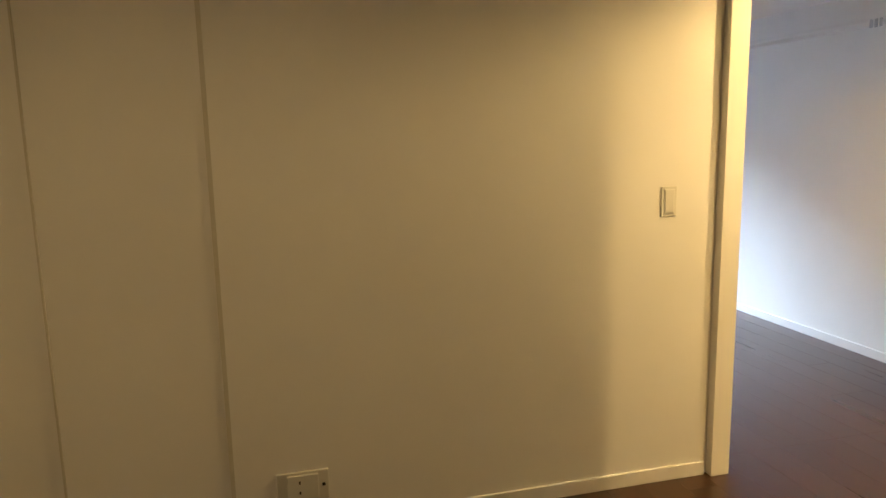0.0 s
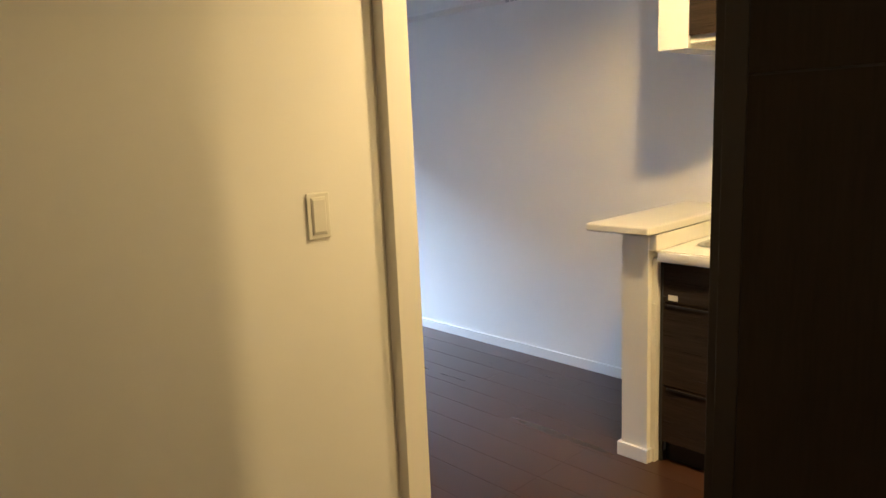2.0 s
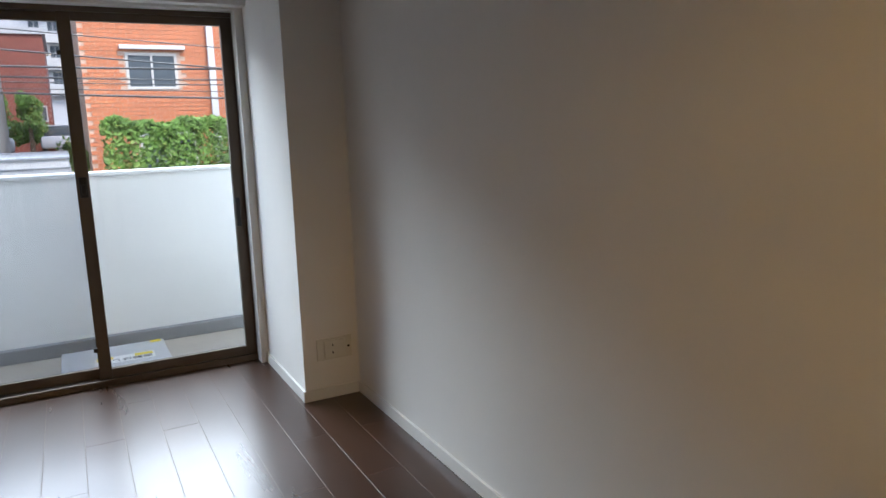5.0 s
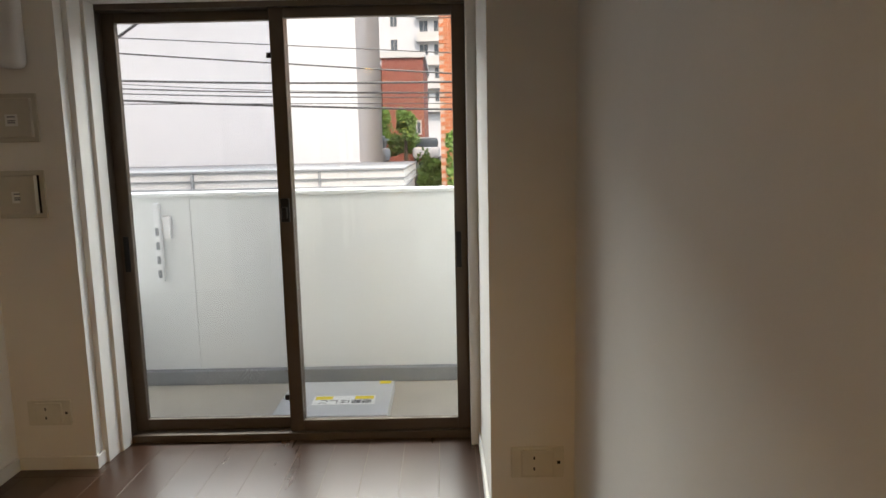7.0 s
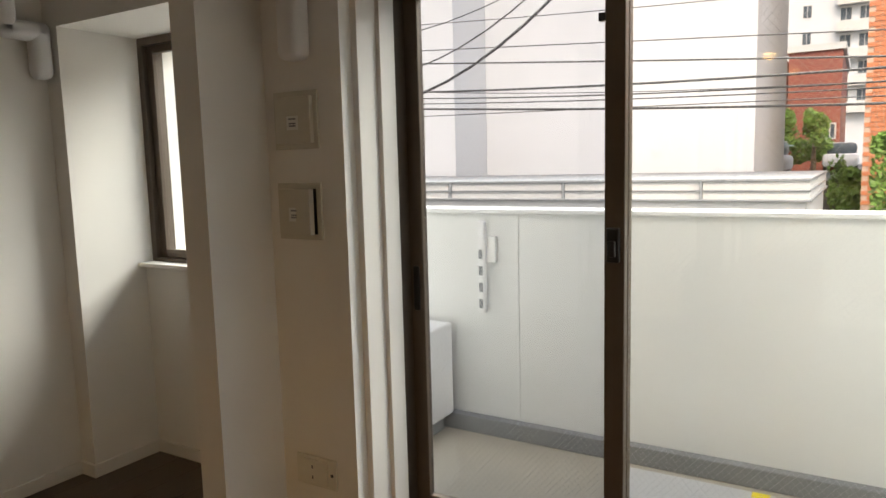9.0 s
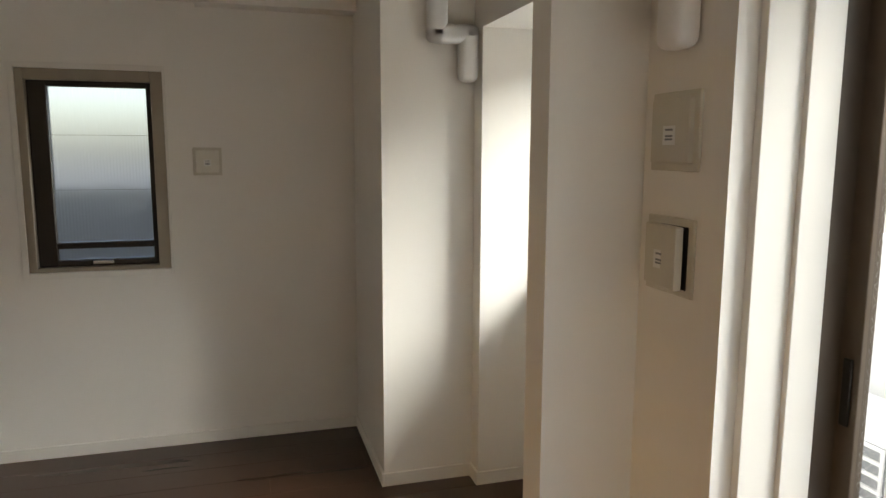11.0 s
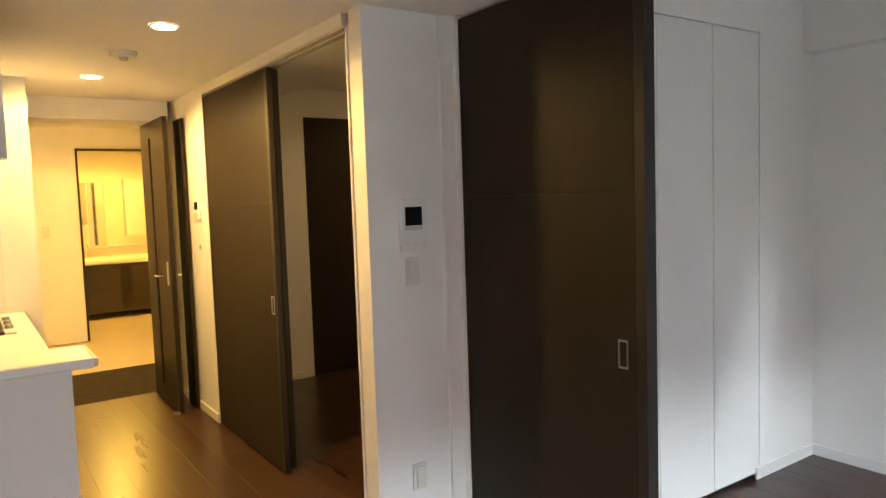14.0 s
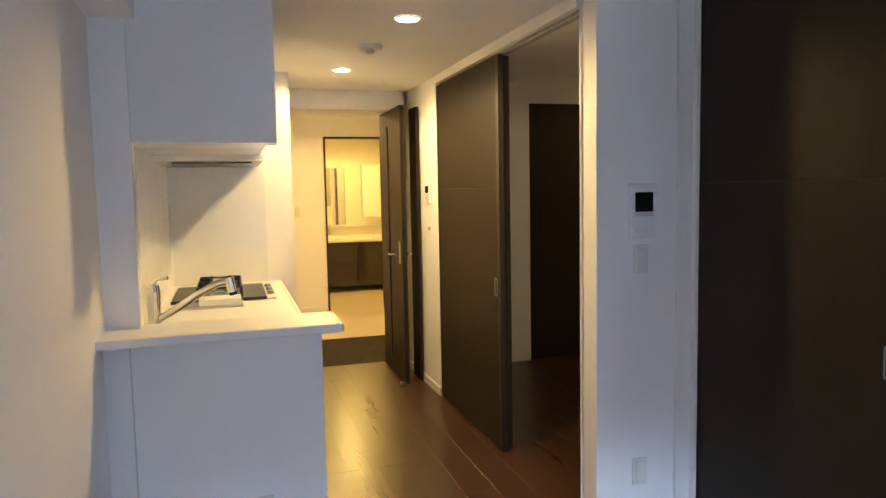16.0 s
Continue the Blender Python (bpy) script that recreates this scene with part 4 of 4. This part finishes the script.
part("foot", boxes((AX - 0.13, AX - 0.07, AY, AY + 0.27, -0.12, -0.01)), M_GUTTER, ac)

# ---------------------------------------------------------------- outside
GZ = -5.5
setting("ground", boxes((-400, 400, -400, 600, GZ - 1, GZ)), M_ASPH, "grey asphalt street and ground", "ground")
# unseen mass round the flat, added so sun and sky don't leak in
setting("own_building", boxes((-2.6, 12, -12, 5.5, GZ, -0.31), (-3.3, -2.6, -12, 0.6, GZ, -0.31), (-3.3, -2.6, -12, 0.6, 2.72, 2.9), (-3.3, -3.21, -12, 0.6, -0.31, 2.72), (3.35, 12, -12, 5.5, -0.31, 2.9), (-2.6, 3.35, -12, 4.46, 2.72, 2.9), (-2.6, 3.35, -12, -8.4, -0.31, 2.72)), M_FACADE2, "unseen grey body of the apartment building, keeps outside light off the flat", "building")


def far_building(name, x0, x1, y0, y1, z0, z1, material, label, wins, group=""):
    """A house with its body, roof edge and windows, each with frame and pane on the near side."""
    t = thing(name, ((x0 + x1) / 2, y0, z0), label, "building", group)
    part("wall", boxes((x0, x1, y0, y1, z0, z1)), material, t)
    part("roof_edge", boxes((x0 - 0.15, x1 + 0.15, y0 - 0.15, y1, z1, z1 + 0.35)), M_FACADE2, t)
    for wx, wz, ww, wh in wins:
        f = part("window", boxes((wx, wx + ww, y0 - 0.05, y0, wz, wz + 0.08), (wx, wx + ww, y0 - 0.05, y0, wz + wh - 0.08, wz + wh), (wx, wx + 0.08, y0 - 0.05, y0, wz + 0.08, wz + wh - 0.08),
                               (wx + ww - 0.08, wx + ww, y0 - 0.05, y0, wz + 0.08, wz + wh - 0.08), (wx + ww / 2 - 0.03, wx + ww / 2 + 0.03, y0 - 0.05, y0, wz + 0.08, wz + wh - 0.08)), M_FACADE2, t)
        part("pane", boxes((wx + 0.08, wx + ww - 0.08, y0 - 0.02, y0 - 0.01, wz + 0.08, wz + wh - 0.08)), M_WGLASS, f)
    return t


far_building("white_house", -9.0, -1.12, 22.0, 30.0, GZ, 9.0, M_FACADE, "large plain white building across the street", [])
far_building("white_house", -34.0, -9.01, 20.0, 30.0, GZ, 9.0, M_FACADE, "long white building with small windows", [(-10.9, 1.85, 0.85, 2.1), (-15.6, 0.4, 1.2, 2.0), (-19.5, 0.7, 1.0, 2.2), (-24.0, 0.7, 1.2, 2.0), (-12.4, 5.0, 0.9, 1.6), (-16.0, 5.0, 1.2, 1.6)])
lw = thing("low_roof", (-8, 15, 0), "low grey flat roof with a rail and gutter", "building")
part("wall", boxes((-30, 0.62, 14.1, 19.5, GZ, 0.66)), M_FACADE2, lw)
part("roof_edge", boxes((-30, 0.70, 14.0, 19.6, 0.66, 0.70), (-30, 0.68, 14.05, 19.6, 0.82, 0.85), (-30, 0.68, 14.05, 19.6, 0.98, 1.03), bevel=0.01), M_GUTTER, lw)
part("fascia", boxes((-30, 0.66, 14.09, 19.5, 0.70, 0.82), (-30, 0.66, 14.09, 19.5, 0.85, 0.98)), M_FACADE2, lw)
for k in range(12):
    part("bracket", boxes((-0.95 - 2.4 * k, -0.91 - 2.4 * k, 14.0, 14.09, 0.70, 0.98)), M_GUTTER, lw)
far_building("red_house", -2.44, 0.18, 46.0, 58.0, GZ, 7.0, M_RED, "red-brown tiled apartment building", [(-0.6, 2.2, 0.6, 0.9)])
rb = thing("balcony_stack", (-4.0, 45.5, 0), "pale balconies beside the red building", "building")
part("wall", boxes((-5.6, -2.5, 46.0, 52.0, GZ, 6.6)), M_RED, rb)
for z in (1.2, 2.7, 4.3, 5.8):
    part("balcony", boxes((-5.6, -2.5, 45.0, 46.0, z, z + 0.65)), M_BALC, rb)
far_building("tower", -9.0, 6.0, 95.0, 110.0, GZ, 40.0, M_FACADE, "white high-rise with rows of small windows", [(-8.0 + 2.6 * i, 8.0 + 3.0 * k, 1.0, 1.5) for i in range(2) for k in range(9)] + [(-1.6 + 1.9 * i, 7.3 + 3.0 * k, 1.2, 1.5) for i in range(4) for k in range(9)])
for k in range(12):
    part("balcony", boxes((-1.9, 5.8, 94.0, 95.0, 6.0 + 3.0 * k, 7.1 + 3.0 * k)), M_FACADE2, bpy.data.objects["tower"])

# brick apartment house with a hedge
bh = far_building("brick_house", 1.32, 12.0, 24.0, 34.0, GZ, 9.5, M_MORTAR, "orange brick apartment house with pale sills", [(2.55, 2.75, 1.5, 1.1), (2.75, 0.1, 1.7, 1.15), (2.55, 5.6, 1.5, 1.1), (7.5, 2.75, 1.5, 1.1)])
for x0, z in ((2.4, 3.95), (2.6, 1.3)):
    part("sill", boxes((x0, x0 + 1.9, 23.75, 24.0, z, z + 0.12)), M_FACADE, bh)
part("downpipe", boxes((5.0, 5.2, 23.8, 23.95, GZ, 9.5)), M_FACADE, bh, "pale downpipe")
bm = bmesh.new()
for row in range(60):
    z = 0.0 + row * 0.13
    for col in range(26):
        x = 1.32 + col * 0.30 + (0.15 if row % 2 else 0)
        if x + 0.28 > 8.6:
            continue
        if any(wx - 0.3 < x < wx + ww and wz - 0.13 < z < wz + wh + 0.05 for wx, wz, ww, wh in ((2.55, 2.75, 1.5, 1.1), (2.75, 0.1, 1.7, 1.15), (2.55, 5.6, 1.5, 1.1), (7.5, 2.75, 1.5, 1.1))):
            continue
        v = [bm.verts.new((x + a, 24.0 - d0, z + c)) for d0 in (0.0, 0.025) for c in (0, 0.115) for a in (0, 0.28)]
        for f in ((4, 5, 7, 6), (0, 1, 5, 4), (2, 6, 7, 3), (0, 4, 6, 2), (1, 3, 7, 5)):
            bm.faces.new([v[i] for i in f])
bl = part("brick", bm, M_BRICK, bh)
tagged(bl, kind="stuff")


def foliage(bm, centre, size, n, leaf, seed):
    """Many small leaf cards, spread unevenly through a lumpy volume."""
    rnd = random.Random(seed)
    lumps = [(Vector((rnd.uniform(-1, 1) * size[0], rnd.uniform(-1, 1) * size[1], rnd.uniform(-1, 1) * size[2])) * 0.62, rnd.uniform(0.35, 0.6)) for _ in range(14)]
    for _ in range(n):
        c, r = rnd.choice(lumps)
        d0 = Vector((rnd.gauss(0, 1), rnd.gauss(0, 1), rnd.gauss(0, 1))).normalized() * r * rnd.uniform(0.6, 1.0)
        p = Vector(centre) + c + Vector((d0.x * size[0], d0.y * size[1], d0.z * size[2]))
        u = Vector((rnd.gauss(0, 1), rnd.gauss(0, 1), rnd.gauss(0, 1))).normalized()
        w = u.orthogonal().normalized()
        s = leaf * rnd.uniform(0.6, 1.3)
        bm.faces.new([bm.verts.new(p + q) for q in (u * s, w * s * 0.5, -u * s, -w * s * 0.5)])
    return bm


def tree(x, y, z, h, r, seed, label):
    t = thing("tree", (x, y, z), label, "tree", "street trees")
    bm = cyl(bmesh.new(), (x, y, z), (x, y, z + h * 0.6), 0.14, 0.07, 10)
    rnd = random.Random(seed)
    for _ in range(6):
        a = rnd.uniform(0, math.tau)
        cyl(bm, (x, y, z + h * rnd.uniform(0.4, 0.58)), (x + r * 0.7 * math.cos(a), y + r * 0.7 * math.sin(a), z + h * rnd.uniform(0.7, 0.9)), 0.05, 0.015, 6)
    part("trunk", bm, M_BARK, t)
    part("crown", foliage(bmesh.new(), (x, y, z + h * 0.74), (r, r, h * 0.28), 2600, 0.06 + 0.055 * r, seed), M_LEAF, t)


tree(-0.82, 42.0, 0.5, 3.1, 0.72, 3, "small green street tree before the red building")
tree(-1.75, 31.0, GZ, 13.6, 0.55, 5, "tall thin green tree beside the white building")
tree(6.3, 21.5, GZ, 9.0, 1.2, 9, "green tree at the corner of the brick house")
def clipped(bm, x0, x1, y0, y1, z0, z1, n, leaf, seed):
    """Leaves through a clipped block with a slightly wavy skin."""
    rnd = random.Random(seed)
    for _ in range(n):
        u, v, w = rnd.random(), rnd.random(), rnd.random()
        if rnd.random() < 0.75:
            v, w = rnd.choice(((v * 0.12, w), (v, 1 - w * 0.12)))
        x = x0 + (x1 - x0) * u
        wave = 0.07 * math.sin(x * 3.1 + seed) + 0.05 * math.sin(x * 7.7)
        p = Vector((x, y0 + (y1 - y0) * v + wave * 0.5, z0 + (z1 - z0 + wave) * w))
        a = Vector((rnd.gauss(0, 1), rnd.gauss(0, 1), rnd.gauss(0, 1))).normalized()
        b = a.orthogonal().normalized()
        q = leaf * rnd.uniform(0.6, 1.3)
        bm.faces.new([bm.verts.new(p + c) for c in (a * q, b * q * 0.55, -a * q, -b * q * 0.55)])
    return bm


hg = solid("hedge", clipped(bmesh.new(), 1.5, 6.2, 19.5, 20.6, -0.9, 1.72, 13000, 0.085, 21), M_LEAF, "dense trimmed green hedge", "hedge", kind="stuff")
solid("bush", foliage(clipped(bmesh.new(), 0.75, 2.2, 27.0, 28.5, -1.0, 0.85, 4000, 0.10, 31), (0.7, 27.6, 0.5), (0.35, 0.4, 0.9), 500, 0.09, 33), M_LEAF, "bright green bushes beside the street", "bush", kind="stuff")
solid("bush", foliage(foliage(bmesh.new(), (-1.1, 43.5, 1.6), (1.1, 0.8, 0.75), 2600, 0.11, 35), (-2.0, 43.0, 2.6), (0.45, 0.5, 1.1), 1200, 0.11, 36), M_LEAF, "dark green shrubs before the red building", "bush", kind="stuff")
setting("street_terrace", boxes((-14, 12, 30.2, 75, GZ, 0.45)), M_ASPH, "raised grey asphalt street and car park", "road")
cn = thing("canopy", (-2.3, 38, 0.45), "pale blue car port canopy on thin posts", "canopy")
part("roof", boxes((-3.4, -1.55, 37.6, 39.5, 1.80, 1.86), bevel=0.01), M_CANOPY, cn, "pale blue sheet roof")
for x in (-3.2, -1.65):
    part("post", cyl(bmesh.new(), (x, 37.8, 0.45), (x, 37.8, 1.80), 0.03, seg=10), M_FACADE2, cn)
setting("hedge_wall", boxes((1.4, 6.5, 19.6, 20.4, GZ, -0.85), (0.7, 2.3, 26.9, 28.6, GZ, -0.95)), M_FACADE2, "low wall below the hedge")


CZ = 0.45


def car(x, y, material, label):
    t = thing("car", (x, y, CZ), label, "car", "parked cars")
    part("body", boxes((x - 0.8, x + 0.8, y - 2, y + 2, CZ + 0.3, CZ + 0.95), bevel=0.18), material, t, smooth=True)
    part("cabin", boxes((x - 0.7, x + 0.7, y - 1.0, y + 1.2, CZ + 0.9, CZ + 1.5), bevel=0.2), M_WGLASS, t, smooth=True)
    part("roof", boxes((x - 0.62, x + 0.62, y - 0.8, y + 1.0, CZ + 1.46, CZ + 1.53), bevel=0.03), material, t)
    for sx in (-0.75, 0.6):
        for sy in (-1.3, 1.3):
            part("wheel", cyl(bmesh.new(), (x + sx, y + sy, CZ + 0.32), (x + sx + 0.15, y + sy, CZ + 0.32), 0.32, seg=18), M_BLACK, t)


car(0.35, 44.0, M_FACADE, "white car parked in the street")
car(-2.1, 34.5, M_FACADE2, "grey car parked in the street")

# overhead cables
PX = -7.4
def cable(p0, p1, sag, r, label="black overhead cable sagging across the street"):
    pts = []
    for k in range(17):
        t = k / 16
        p = Vector(p0).lerp(Vector(p1), t)
        p.z -= sag * 4 * t * (1 - t)
        pts.append(p)
    solid("overhead_cable", tube(bmesh.new(), pts, r, 6), M_CABLE, label, "cable", "overhead cables", smooth=True)


for xa, za, xb, zb, sag, r in ((-9, 3.50, 9, 2.30, 0.0, 0.008), (-9, 3.38, 9, 1.95, 0.05, 0.012), (-9, 2.86, 9, 2.55, 0.32, 0.016), (-9, 2.80, 9, 2.35, 0.34, 0.010), (-9, 2.66, 9, 2.20, 0.26, 0.009),
                               (-9, 2.62, 9, 1.85, 0.22, 0.016), (-9, 3.05, 9, 2.45, 0.5, 0.006), (-9, 2.25, 9, 1.9, 0.0, 0.007), (-9, 3.95, 9, 3.2, 0.2, 0.007)):
    cable((xa, 11.9, za), (xb, 11.7, zb), sag, r)
# thick service lines that climb towards the flat's own roof
cable((-9, 12.0, 3.3), (-1.6, 11.6, 4.5), 1.45, 0.022)
cable((-9, 12.1, 3.9), (-1.9, 11.6, 4.5), 1.3, 0.012)
cable((-9, 12.1, 4.1), (-2.4, 11.6, 4.1), 0.6, 0.009)
pole = thing("utility_pole", (PX, 11.95, GZ), "grey concrete utility pole with cables", "utility pole")
part("shaft", cyl(bmesh.new(), (PX, 11.95, GZ), (PX, 11.95, 8), 0.15, 0.11, 14), M_FACADE2, pole, smooth=True)
part("crossarm", boxes((PX - 0.8, PX + 0.8, 11.85, 11.95, 3.6, 3.7)), M_GUTTER, pole)
for z in (0.6, 1.1, 1.75, 2.1, 2.6, 2.9):
    part("band", cyl(bmesh.new(), (PX, 11.95, z), (PX, 11.95, z + 0.05), 0.15, seg=14), M_GUTTER, pole, smooth=True)
part("lamp_arm", tube(bmesh.new(), arc([(PX - 0.02, 11.85, 1.1), (PX - 0.08, 11.75, 1.3), (PX - 0.2, 11.65, 1.36)], 5), 0.02, 8), M_GUTTER, pole, smooth=True)
part("lamp_head", boxes((PX - 0.5, PX - 0.15, 11.57, 11.73, 1.34, 1.41), bevel=0.025), M_GUTTER, pole, "dark street lamp head")

# neighbour wall seen through the small window
setting("neighbour_wall", boxes((-4.1, -3.9, -2, 4.6, GZ, 1.24)), M_NEIGHBOUR, "grey neighbouring wall beside the small window", "wall")

# ---------------------------------------------------------------- floor planks
PLANK_W, PLANK_L = 0.165, 1.82


def plank_mesh(w, length):
    bm = boxes((0.0010, w - 0.0010, 0.0005, length - 0.0005, -0.012, 0.0), bevel=0.0007)
    return mesh_of("plank", bm, M_FLOOR)


def planks(x0, x1, y0, y1, seed):
    """Boards along y, clipped to the stretch of floor, sharing meshes by size."""
    rnd = random.Random(seed)
    cache = {}
    n = int(math.ceil((x1 - x0) / PLANK_W - 1e-6))
    for i in range(n):
        xa = x0 + i * PLANK_W
        w = round(min(PLANK_W, x1 - xa), 3)
        if w < 0.02:
            continue
        y = y0 - rnd.choice((0.0, 0.455, 0.91, 1.365))
        while y < y1 - 0.02:
            a, b = max(y, y0), min(y + PLANK_L, y1)
            y += PLANK_L
            ln = round(b - a, 3)
            if ln < 0.03:
                continue
            if (w, ln) not in cache:
                cache[w, ln] = plank_mesh(w, ln)
            ob = new("plank", cache[w, ln])
            ob.location = (xa, a, 0)
            ob.parent = floor


planks(-0.105, EAST, -3.2, 0.15, 1)
planks(-0.60, EAST, 0.15, 4.13, 2)
planks(-2.42, -0.60, 0.60, 4.12, 3)
planks(-3.05, -0.105, -2.8, 0.05, 4)
